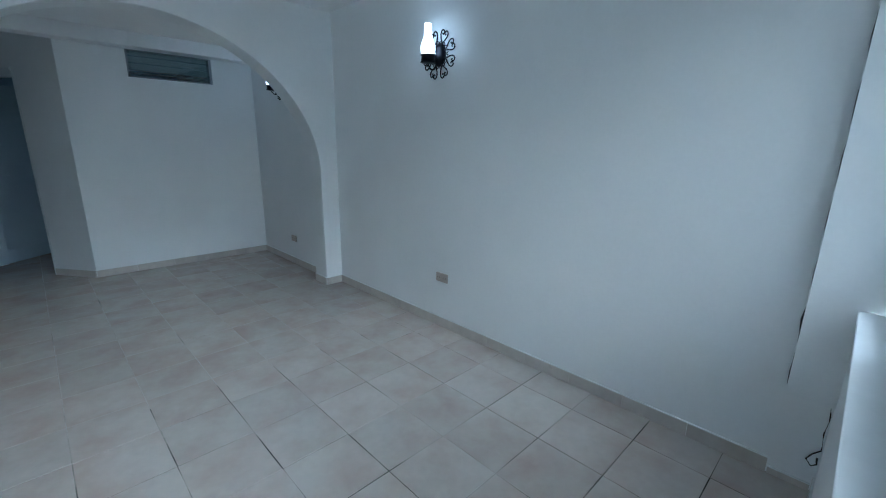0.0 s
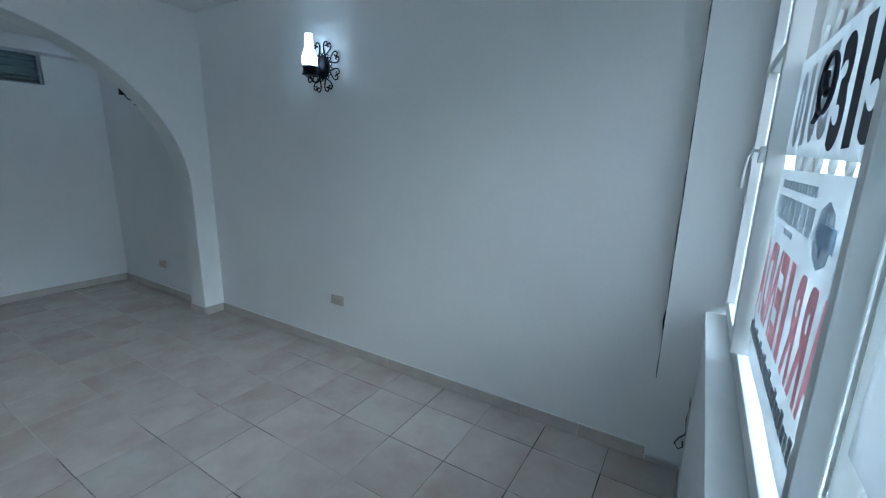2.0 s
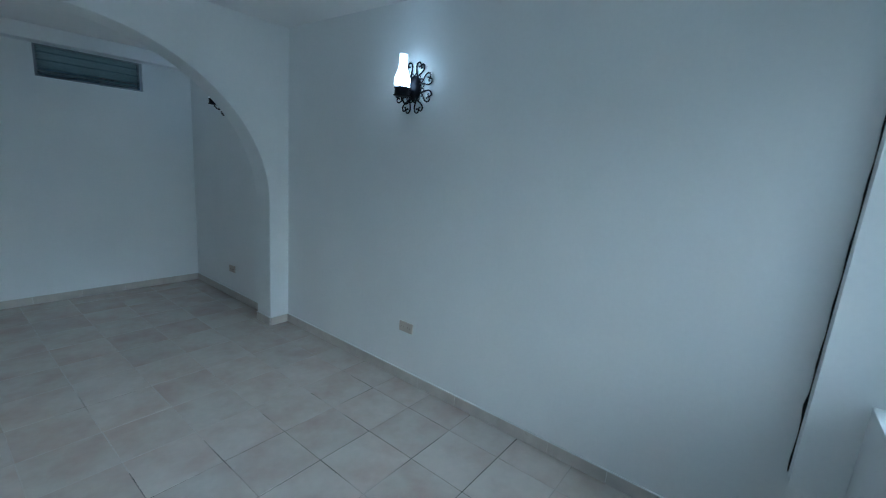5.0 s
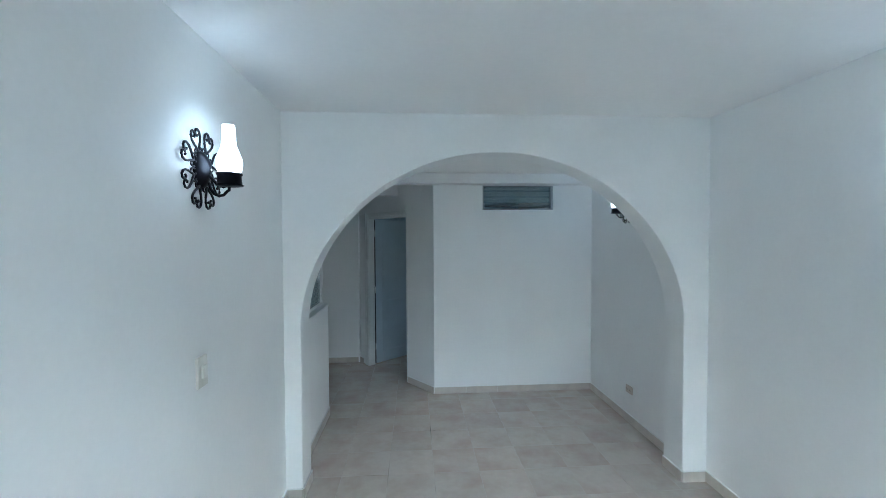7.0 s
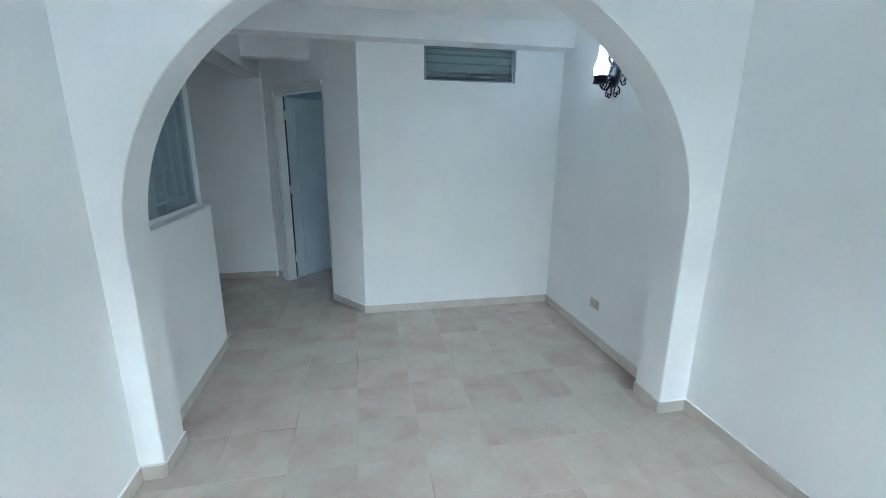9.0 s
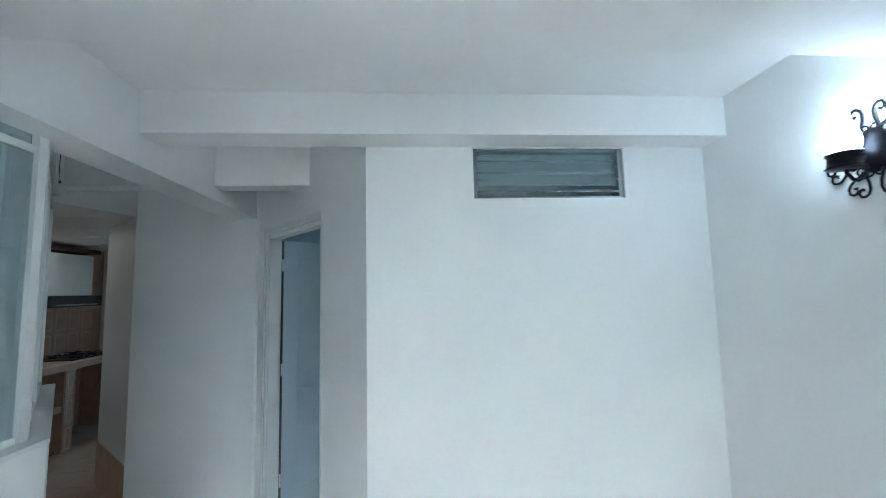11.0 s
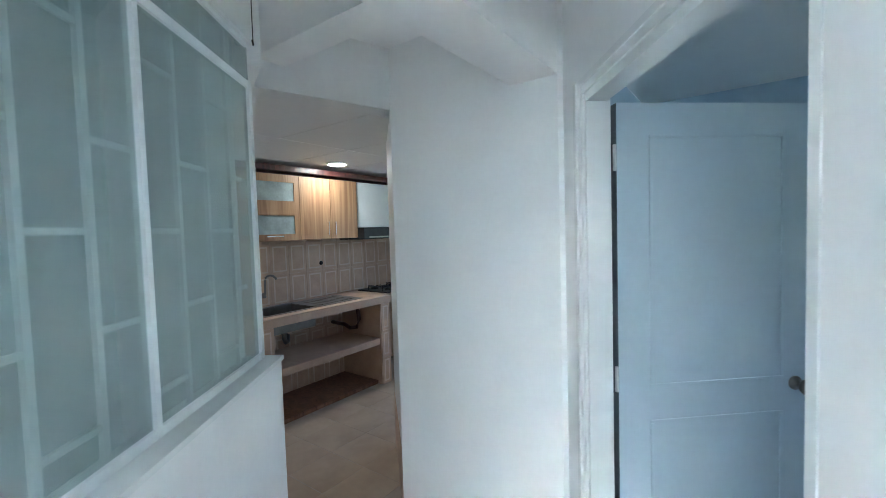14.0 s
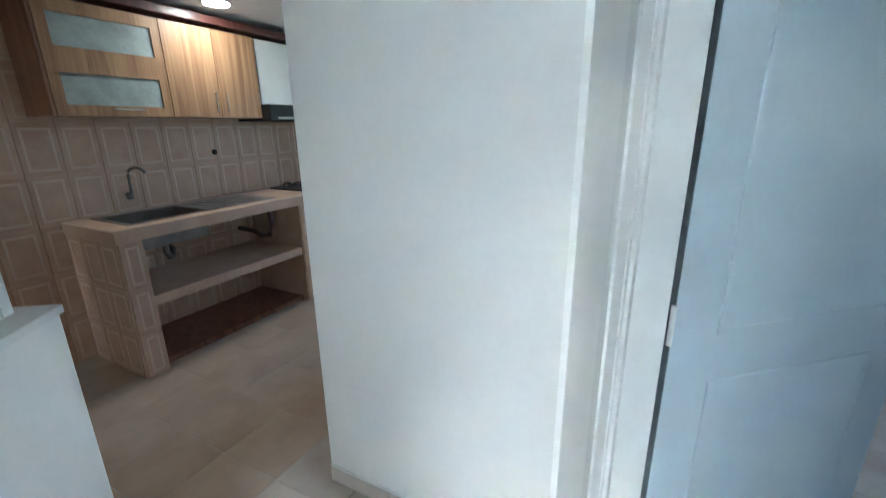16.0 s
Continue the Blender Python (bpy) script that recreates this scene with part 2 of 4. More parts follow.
def boxes(*items, bevel=0.0):
    bm = bmesh.new()
    for it in items:
        box(bm, *it, bevel=bevel)
    return bm


def prism(bm, foot, z0, z1):
    """An upright prism over a footprint given in plan."""
    low = [bm.verts.new((x, y, z0)) for x, y in foot]
    top = [bm.verts.new((x, y, z1)) for x, y in foot]
    n = len(foot)
    fs = [bm.faces.new(low[::-1]), bm.faces.new(top)]
    fs += [bm.faces.new((low[i], low[(i + 1) % n], top[(i + 1) % n], top[i])) for i in range(n)]
    bmesh.ops.recalc_face_normals(bm, faces=fs)
    return bm


def prisms(*items):
    bm = bmesh.new()
    for foot, z0, z1 in items:
        prism(bm, foot, z0, z1)
    return bm


def strip(a, b, w0, w1):
    """Footprint along a to b, from w0 to w1 to the left of that way."""
    d = (Vector(b) - Vector(a)).normalized()
    n = Vector((-d.y, d.x))
    a, b = Vector(a), Vector(b)
    return [tuple(a + n * w0), tuple(b + n * w0), tuple(b + n * w1), tuple(a + n * w1)]


def tube(bm, pts, r, sides=8, closed=False):
    """A round bar through points."""
    pts = [Vector(p) for p in pts]
    rings, n = [], len(pts)
    up = Vector((0.31, 0.17, 0.93))
    for i, p in enumerate(pts):
        a, b = pts[(i - 1) % n] if closed else pts[max(i - 1, 0)], pts[(i + 1) % n] if closed else pts[min(i + 1, n - 1)]
        d = (b - a).normalized()
        u = d.cross(up)
        if u.length < 0.05:
            u = d.cross(Vector((1, 0, 0)))
        u.normalize()
        v = d.cross(u)
        rr = r[i] if isinstance(r, (list, tuple)) else r
        rings.append([bm.verts.new(p + (u * math.cos(k * math.tau / sides) + v * math.sin(k * math.tau / sides)) * rr) for k in range(sides)])
    fs = []
    for i in range(n if closed else n - 1):
        a, b = rings[i], rings[(i + 1) % n]
        fs += [bm.faces.new((a[k], a[(k + 1) % sides], b[(k + 1) % sides], b[k])) for k in range(sides)]
    if not closed:
        fs += [bm.faces.new(rings[0][::-1]), bm.faces.new(rings[-1])]
    for f in fs:
        f.smooth = True
    bmesh.ops.recalc_face_normals(bm, faces=fs)
    return bm


def turned(bm, profile, sides=24, at=(0, 0, 0)):
    """A turned body about the upright: profile rows of radius and height."""
    c = Vector(at)
    rings = [[bm.verts.new(c + Vector((r * math.cos(k * math.tau / sides), r * math.sin(k * math.tau / sides), z))) for k in range(sides)] for r, z in profile]
    fs = []
    for a, b in zip(rings, rings[1:]):
        fs += [bm.faces.new((a[k], a[(k + 1) % sides], b[(k + 1) % sides], b[k])) for k in range(sides)]
    for f in fs:
        f.smooth = True
    fs += [bm.faces.new(rings[0][::-1]), bm.faces.new(rings[-1])]
    bmesh.ops.recalc_face_normals(bm, faces=fs)
    return bm


def structure(name, bm, mat, label, category):
    return tagged(part(name, bm, mat), label, category, kind="structure")


# ---- the plan ----
XR, XL, XB = 2.09, -0.87, 2.03          # long walls: front room's two, back room's one
Y0, YA, YB, YK = 0.07, 3.92, 5.755, 7.04  # window wall, arch, back wall, wall beside the kitchen
ARCH_T = 0.23
ZC, ZD = 2.60, 2.55                      # ceilings
CORNER = (0.215, YB)                     # where the back wall turns into the angled wall
ANG_A, ANG_B = (-0.087, 6.153), (-0.625, 6.863)  # the doorway's two jambs on the angled wall
ANG_C = (-0.79, 7.081)
HALF = [(-0.86, YA + ARCH_T), (-0.86, 5.29), (-1.66, 6.31)]
GLZ = [(-0.925, YA + ARCH_T + 0.004), (-0.925, 5.265), (-1.69, 6.245)]
LINT_A, LINT_B = (-1.705, YK), (-1.91, 6.33)
XK = -3.83                               # tiled kitchen wall
KDIAG = (-2.34, 7.67)


# ---- floor slab, walls and ceilings ----
structure("floor_front", boxes((-1.07, 2.29, -0.13, 2.7, -0.12, -0.0024)), WORNGROUT, "floor screed with dark dirty joints", "floor")
floor = structure("floor", boxes((-1.07, 2.29, 2.7, 3.9, -0.12, -0.0018), (-3.98, 2.29, 3.9, 9.9, -0.12, -0.0018)), GROUT, "beige ceramic tile floor with dark worn joints", "floor")
structure("wall_east_front", boxes((XR, 2.29, -0.03, YA, -0.02, 2.72)), PAINT, "smooth white painted wall of the front room", "wall")
# Its gap from y 7.45 is an unseen opening added to light the bedroom.
structure("wall_east_back", boxes((XB, 2.29, YA + ARCH_T, 7.45, -0.02, 2.72), (XB, 2.29, 8.1, 9.3, -0.02, 2.72), (XB, 2.29, 7.45, 8.1, -0.02, 1.30), (XB, 2.29, 7.45, 8.1, 1.70, 2.72)), PAINT, "smooth white painted wall of the back room", "wall")
structure("wall_west_front", boxes((-1.07, XL, -0.13, YA, -0.02, 2.72)), PAINT, "smooth white painted wall with a light switch", "wall")


def arch_wall():
    """A wall across the room with a broad rounded opening."""
    cx, hw, spring, rise = 0.575, 1.335, 1.15, 1.195
    edge = [(cx - hw, -0.02), (cx - hw, spring)]
    n = 96
    for i in range(1, n):
        a = math.pi - math.pi * i / n
        c, s = math.cos(a), math.sin(a)
        edge.append((cx + hw * math.copysign(abs(c) ** (2 / 2.0), c), spring + rise * s ** (2 / 1.92)))
    edge += [(cx + hw, spring), (cx + hw, -0.02)]
    bm = bmesh.new()
    x0, x1, top = -1.07, 2.29, 2.72
    outer = []
    for x, z in edge:
        outer.append((x, top))
    outer[0], outer[-1] = (x0, -0.02), (x1, -0.02)
    outer[1], outer[-2] = (x0, top), (x1, top)
    rows = []
    for (ex, ez), (ox, oz) in zip(edge, outer):
        rows.append([bm.verts.new((ex, YA, ez)), bm.verts.new((ox, YA, oz)), bm.verts.new((ox, YA + ARCH_T, oz)), bm.verts.new((ex, YA + ARCH_T, ez))])
    inner = []
    for a, b in zip(rows, rows[1:]):
        for k in range(4):
            f = bm.faces.new((a[k], a[(k + 1) % 4], b[(k + 1) % 4], b[k]))
            if k == 3:
                inner.append(f)
    bm.faces.new(rows[0]), bm.faces.new(rows[-1][::-1])
    bmesh.ops.recalc_face_normals(bm, faces=bm.faces)
    reveal = set(inner)
    sharp = [e for e in bm.edges if len(e.link_faces) == 2 and sum(f in reveal for f in e.link_faces) == 1]
    bmesh.ops.bevel(bm, geom=sharp, offset=0.005, segments=1, affect="EDGES")
    return bm


structure("arch_wall", arch_wall(), PAINT, "white plastered wall with a wide rounded archway", "archway")

WX0, WX1, WZ0, WZ1 = 0.769, 1.580, 2.073, 2.345
structure("wall_back", boxes((CORNER[0], XB, YB, YB + 0.12, -0.02, WZ0), (CORNER[0], WX0, YB, YB + 0.12, WZ0, 2.72),
                             (WX1, XB, YB, YB + 0.12, WZ0, 2.72), (WX0, WX1, YB, YB + 0.12, WZ1, 2.72)), PAINT,
          "white painted end wall with a high louvre window", "wall")
structure("wall_angled", prisms(([CORNER, ANG_A, (ANG_A[0] + 0.1, ANG_A[1] + 0.075), (CORNER[0] + 0.06, YB + 0.12), (CORNER[0], YB + 0.12)], -0.02, 2.72),
                                (strip(ANG_A, ANG_B, -0.07, 0), 2.045, 2.72),
                                (strip(ANG_B, ANG_C, -0.07, 0), -0.02, 2.72)), PAINT,
          "white painted angled wall around a doorway", "wall")
structure("wall_beside_kitchen", prisms(([(-0.79, YK), (-0.70, YK + 0.125), (-1.70, YK + 0.125), LINT_A], -0.02, 2.72)), PAINT,
          "white painted wall lit softly near the floor", "wall")
structure("wall_kitchen_angled", prisms(([(LINT_A[0], YK + 0.002), KDIAG, (KDIAG[0] + 0.14, KDIAG[1] + 0.06), (-1.62, YK + 0.127)], 0.36, 2.72)), PAINT,
          "white painted angled wall over a tiled foot", "wall")
structure("wall_kitchen_angled_foot", prisms(([(LINT_A[0] - 0.004, YK + 0.004), (KDIAG[0] - 0.004, KDIAG[1] - 0.006), (KDIAG[0] + 0.14, KDIAG[1] + 0.06), (-1.62, YK + 0.127)], -0.02, 0.358)), WALLTILE,
          "reddish brown tiled foot of a kitchen wall", "wall")
structure("lintel_kitchen", prisms((strip(LINT_A, LINT_B, -0.12, 0), 2.23, 2.72)), PAINT, "white lintel above the kitchen opening", "lintel")
structure("half_wall", prisms((HALF + [(-1.765, 6.235), (-0.985, 5.245), (-0.985, YA + ARCH_T)], -0.02, 1.095)), PAINT,
          "low white painted wall that bends under the glazing", "low wall")
structure("sill_half_wall", prisms(([(-0.853, YA + ARCH_T + 0.002), (-0.853, 5.293), (-1.655, 6.318), (-1.775, 6.232), (-0.992, 5.242), (-0.992, YA + ARCH_T + 0.002)], 1.095, 1.112)), GLOSSPAINT,
          "thin white painted sill on the low wall", "sill")
structure("wall_over_glazing", prisms((strip(GLZ[0], GLZ[1], -0.02, 0.05), 2.31, 2.72), (strip(GLZ[1], GLZ[2], -0.02, 0.05), 2.31, 2.72)), PAINT,
          "white painted wall strip above the glazed partition", "wall")
structure("wall_kitchen_return", prisms((strip(LINT_B, (-1.69, 6.235), 0, 0.06), 2.23, 2.72)), PAINT, "short white wall above the passage", "wall")
structure("ceiling_front", boxes((-1.07, 2.29, -0.13, YA, ZC, 2.72)), CEIL, "plain white painted ceiling", "ceiling")
structure("ceiling_back", prisms(([(-0.97, YA + ARCH_T), (XB, YA + ARCH_T), (XB, 9.3), (-0.86, 9.3), (-0.86, 7.3), (-2.1, 7.3), (-2.1, 6.25), (-1.70, 6.25), (-0.97, 5.27)], ZD, 2.72)), CEIL,
          "white painted ceiling crossed by boxed beams", "ceiling")
structure("beam_arch", boxes((-0.787, XB, YA + ARCH_T, 4.86, 2.345, ZD + 0.01)), CEIL, "broad white plastered beam behind the arch", "beam")
structure("beam_back", boxes((-0.787, XB, 5.575, YB, 2.347, ZD + 0.01)), CEIL, "white plastered ceiling beam along the end wall", "beam")
structure("beam_cross", prisms(([(-1.74, 6.305), (-1.003, 6.305), (-1.003, 6.44), (-1.74, 6.44)], 2.29, ZD + 0.01),
                               ([(-0.787, 6.305), (-0.20, 6.305), (-0.30, 6.44), (-0.787, 6.44)], 2.287, ZD + 0.01)), CEIL, "short white plastered cross beam", "beam")
structure("beam_long", boxes((-1.0, -0.79, YA + ARCH_T, YK, 2.2, ZD + 0.01)), CEIL, "long white plastered beam over the passage", "beam")

# kitchen shell
structure("wall_kitchen_tiled", boxes((XK - 0.15, XK - 0.008, 6.2, 9.9, -0.02, 2.72)), WALLTILE, "kitchen wall clad in sand-coloured bordered tiles", "wall")
# The opening is unseen and made up; it lets extra sky light into the kitchen.
structure("wall_kitchen_end", boxes((XK, -2.3, 9.75, 9.9, -0.02, 2.72), (-1.5, -0.86, 9.75, 9.9, -0.02, 2.72), (-2.3, -1.5, 9.75, 9.9, -0.02, 1.2), (-2.3, -1.5, 9.75, 9.9, 2.0, 2.72)), PAINT, "white painted kitchen end wall with an added light opening", "wall")
structure("wall_kitchen_near", boxes((XK, -1.79, 6.11, 6.23, -0.02, 2.72)), PAINT, "white painted wall between patio and kitchen", "wall")
structure("wall_kitchen_side", boxes((-0.98, -0.93, 7.17, 9.75, -0.02, 2.72)), PAINT, "white painted wall between kitchen and bedroom", "wall")
structure("wall_bedroom_side", boxes((-0.928, -0.86, 7.17, 9.15, -0.02, 2.549)), BLUELIT_PAINT, "bedroom side wall with blue daylight in its colour", "wall")
kceil = bmesh.new()
for i, (x0, x1) in enumerate(((-3.83, -2.726), (-2.72, -1.502), (-1.495, -0.98))):
    for y0, y1 in ((7.04, 7.629), (7.635, 8.238), (8.245, 8.848), (8.855, 9.75)):
        if y0 < 7.1 and x0 > -2:
            continue
        box(kceil, x0, min(x1, -1.84) if y0 < 7.1 else x1, y0, y1, 2.235, 2.25)
prism(kceil, [(-3.83, 6.23), (-2.725, 6.23), (-2.725, 7.035), (-3.83, 7.035)], 2.235, 2.25)
prism(kceil, [(-2.72, 6.23), (-1.93, 6.23), (-1.80, 6.98), (-1.80, 7.035), (-2.72, 7.035)], 2.235, 2.25)
prism(kceil, [(-3.83, 6.23), (-1.95, 6.23), (-1.83, 7.0), (-1.75, 7.13), (-1.0, 7.2), (-1.0, 9.75), (-3.83, 9.75)], 2.268, 2.3)
# Dark sheet behind the panels; the shade in their joints is its colour.
structure("ceiling_joint_shade", boxes((-3.82, -2.3, 6.3, 9.7, 2.256, 2.264)), HOLE, "dark sheet that paints the shade in open ceiling joints", "ceiling")
structure("ceiling_kitchen", kceil, CEIL, "white panelled kitchen ceiling with open joints", "ceiling")

# bedroom behind the angled wall, lit through an added unseen opening in its east wall
structure("wall_bedroom_far", boxes((-0.86, XB, 9.15, 9.3, -0.02, 2.72)), BLUELIT_PAINT, "bedroom wall with blue daylight in its colour", "wall")

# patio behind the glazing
structure("wall_patio_west", boxes((-3.0, -2.85, 3.9, 6.23, -0.02, 2.72)), PATIO, "patio wall whose colour carries the dim teal light", "wall")
structure("wall_patio_south", boxes((-2.85, -1.07, 3.9, 4.02, -0.02, 2.72)), PATIO, "patio wall whose colour carries the dim teal light", "wall")

# Unseen slab added over the patio to cut the light behind the glazing.
structure("patio_sky_block", boxes((-3.0, -0.9, 3.9, 6.23, 2.721, 2.85)), PATIO, "unseen slab added to keep sky light off the patio", "roof")

# Unseen slab, added so no sky leaks in over the kitchen ceiling.
structure("kitchen_sky_block", boxes((-3.98, -0.9, 6.231, 9.9, 2.721, 2.85)), PATIO, "unseen slab added to shut out the sky above the kitchen", "roof")

# window wall
WIN_L, WIN_R, SILL, HEAD = -0.45, 2.0, 0.887, 2.235
structure("wall_window", boxes((XL, XR, -0.13, Y0, -0.02, SILL - 0.02), (XL, WIN_L, -0.13, Y0, SILL - 0.02, 2.72)), PAINT, "white painted wall under the front window", "wall")
structure("window_head", boxes((XL, XR, -0.13, 0.228, HEAD, 2.72)), PAINT, "boxed white window head under the ceiling", "window head")
structure("window_column", boxes((WIN_R + 0.003, XR, -0.03, 0.228, 0.45, HEAD)), PAINT, "narrow white plaster column beside the window", "column")
structure("window_sill", boxes((WIN_L, 1.93, -0.06, 0.084, SILL - 0.02, SILL), bevel=0.004), GLOSSPAINT, "white painted window sill", "sill")


# ---- skirting ----
def skirting(name, a, b, side, label="beige ceramic skirting with a pale top edge", h=0.078):
    """Tiles along the foot of a wall from a to b; side: 1 to its left, -1 to its right."""
    root = tagged(empty(name), label, "skirting", kind="structure")
    a, b = Vector(a), Vector(b)
    L, d = (b - a).length, (b - a).normalized()
    n = max(1, round(L / 0.343))
    for i in range(n):
        p, q = a + d * (L * i / n + 0.0015), a + d * (L * (i + 1) / n - 0.0015)
        bm = prisms((strip(p, q, 0, 0.009 * side), -0.004, h - 0.005))
        n0 = len(bm.faces)
        prism(bm, strip(p, q, 0, 0.0085 * side), h - 0.005, h)
        bm.faces.ensure_lookup_table()
        for f in bm.faces[n0:]:
            f.material_index = 1
        part("skirting_tile", bm, (SKIRT, GLOSSPAINT), root)
    return root


skirting("baseboard_east_front", (XR, 0.235), (XR, YA), 1)
skirting("baseboard_west_front", (XL, Y0 + 0.01), (XL, YA), -1)
skirting("baseboard_arch_east", (1.91, YA), (XR - 0.01, YA), -1)
skirting("baseboard_arch_west", (XL + 0.01, YA), (-0.76, YA), -1)
skirting("baseboard_arch_jamb_east", (1.91, YA), (1.91, YA + ARCH_T), 1)
skirting("baseboard_arch_jamb_west", (-0.76, YA), (-0.76, YA + ARCH_T), -1)
skirting("baseboard_east_back", (XB, YA + ARCH_T), (XB, YB), 1)
skirting("baseboard_back", (CORNER[0], YB), (XB - 0.01, YB), -1)
skirting("baseboard_angled", ANG_A, CORNER, -1)
skirting("baseboard_angled_far", ANG_C, (-0.72, 6.99), -1)
skirting("baseboard_beside_kitchen", LINT_A, (-0.80, YK), -1)
skirting("baseboard_half_wall", HALF[0], HALF[1], -1)
skirting("baseboard_half_wall_angled", HALF[1], HALF[2], -1)
skirting("baseboard_east_front_low", (XR, Y0 + 0.01), (XR, 0.232), 1, h=0.035)
skirting("baseboard_window", (XL + 0.01, Y0), (XR - 0.01, Y0), 1)


# ---- wall lamps ----
def spiral(c, r0, r1, a0, a1, n=12):
    return [(c[0] + (r0 + (r1 - r0) * i / n) * math.cos(a0 + (a1 - a0) * i / n), c[1] + (r0 + (r1 - r0) * i / n) * math.sin(a0 + (a1 - a0) * i / n)) for i in range(n + 1)]


def wall_lamp():
    """A wrought iron bracket; its back lies in x = 0 and it stands out along -x; y runs along the wall."""
    root = empty("wall_lamp")
    dome = bmesh.new()
    turned(dome, [(0.062, 0.0), (0.062, 0.006), (0.056, 0.016), (0.044, 0.027), (0.026, 0.035), (0.008, 0.038), (0.003, 0.043)], 28)
    bmesh.ops.rotate(dome, verts=dome.verts, matrix=Matrix.Rotation(radians(-90), 3, "Y"))
    for v in dome.verts:
        v.co.z *= 1.25
    part("boss", dome, IRON, root)
    screw = bmesh.new()
    turned(screw, [(0.006, 0.0), (0.006, 0.004), (0.002, 0.006)], 10)
    bmesh.ops.rotate(screw, verts=screw.verts, matrix=Matrix.Rotation(radians(-90), 3, "Y"))
    bmesh.ops.translate(screw, verts=screw.verts, vec=(-0.041, 0, 0))
    part("screw", screw, CHROME, root, "bright screw head")
    for k in range(8):
        a = radians(22.5 + 45 * k)
        heart = bmesh.new()
        for s in (-1, 1):
            pts = [(0.074, 0.0), (0.090, 0.010 * s), (0.108, 0.024 * s), (0.128, 0.034 * s), (0.146, 0.035 * s), (0.159, 0.026 * s), (0.161, 0.014 * s), (0.153, 0.004 * s), (0.142, 0.003 * s), (0.134, 0.010 * s), (0.138, 0.017 * s)]
            tube(heart, [(-0.010, p[1] * math.cos(a) - p[0] * math.sin(a), p[1] * math.sin(a) + p[0] * math.cos(a)) for p in pts], 0.0047, 6)
            b = a + s * 0.30
            pts = [(0.052, 0.0)] + spiral((0.080, 0.010 * s), 0.014, 0.005, s * -1.9, s * 2.4, 10)
            if s > 0:
                tube(heart, [(-0.010, -0.05 * math.sin(a), 0.05 * math.cos(a)), (-0.010, -0.078 * math.sin(a), 0.078 * math.cos(a))], 0.0045, 6)
            tube(heart, [(-0.008, p[1] * math.cos(b) - p[0] * math.sin(b), p[1] * math.sin(b) + p[0] * math.cos(b)) for p in pts], 0.0032, 6)
        part("scroll", heart, IRON, root)
    arm = bmesh.new()
    pts = [(-0.035 - 0.040 * (1 - math.cos(t)), 0, -0.052 - 0.055 * math.sin(t)) for t in (0.0, 0.5, 1.0, 1.5, 2.0, 2.5)] + [(-0.112, 0, -0.085), (-0.115, 0, -0.06)]
    tube(arm, pts, 0.006, 8)
    tube(arm, [(-0.03, 0, -0.02), (-0.06, 0, -0.052), (-0.09, 0, -0.07), (-0.115, 0, -0.06)], 0.006, 8)
    part("arm", arm, IRON, root)
    cup = bmesh.new()
    turned(cup, [(0.020, -0.052), (0.050, -0.048), (0.055, -0.044), (0.048, -0.040), (0.045, -0.006), (0.050, -0.002), (0.050, 0.004), (0.042, 0.004)], 24, (-0.115, 0, -0.018))
    part("cup", cup, IRON, root)
    chim = bmesh.new()
    turned(chim, [(0.040, 0.002), (0.048, 0.022), (0.051, 0.042), (0.048, 0.065), (0.038, 0.092), (0.029, 0.115), (0.026, 0.145), (0.024, 0.200), (0.020, 0.200), (0.020, 0.115)], 28, (-0.115, 0, -0.018))
    part("shade", chim, SHADE, root, "lit white opal glass chimney")
    bulb = bmesh.new()
    turned(bulb, [(0.006, 0.116), (0.012, 0.132), (0.016, 0.148), (0.013, 0.162), (0.004, 0.168)], 16, (-0.115, 0, -0.018))
    part("bulb", bulb, BULB, root, "bright lit bulb tip")
    return tagged(root, "black wrought iron wall lamp with hearts and a lit glass chimney", "wall lamp", "wall lamps")


lamp = wall_lamp()
lamp.matrix_world = pose(XR, 2.452, 2.057)
copy_thing(lamp, pose(XL, 2.87, 2.05, 0, 0, 180))
copy_thing(lamp, pose(XB, 4.93, 2.05))


# ---- switches and sockets ----
def plate(name, m, w, h, mat, label, category, rocker=False):
    """A wall plate; its back lies in x = 0 and it stands out along -x."""
    root = tagged(empty(name), label, category)
    part("cover", boxes((-0.012, 0.0, -w / 2, w / 2, -h / 2, h / 2), bevel=0.003), mat, root)
    if rocker:
        part("rocker", boxes((-0.019, -0.011, -0.016, 0.016, -0.026, 0.026), bevel=0.004), mat, root)
    else:
        for s in (-1, 1):
            holes = boxes(*[(-0.0135, -0.0115, s * w / 4 + dy - 0.0012, s * w / 4 + dy + 0.0012, -0.006, 0.006) for dy in (-0.011, 0.011)])
            part("socket", holes, SLOT, root)
    root.matrix_world = m
    return root


plate("power_outlet", pose(XR, 2.39, 0.415), 0.125, 0.072, BEIGEPLASTIC, "yellowed double power outlet low on the wall", "outlet")
plate("power_outlet", pose(XB, 4.88, 0.315), 0.115, 0.07, BEIGEPLASTIC, "yellowed power outlet near the room corner", "outlet")
plate("power_outlet", pose(XL, 2.97, 0.35, 0, 0, 180), 0.12, 0.072, PLASTIC, "white power outlet low on the wall", "outlet")
plate("light_switch", pose(XL, 2.834, 1.23, 0, 0, 180), 0.075, 0.125, SWITCHPLASTIC, "white single light switch on the wall", "switch", True)


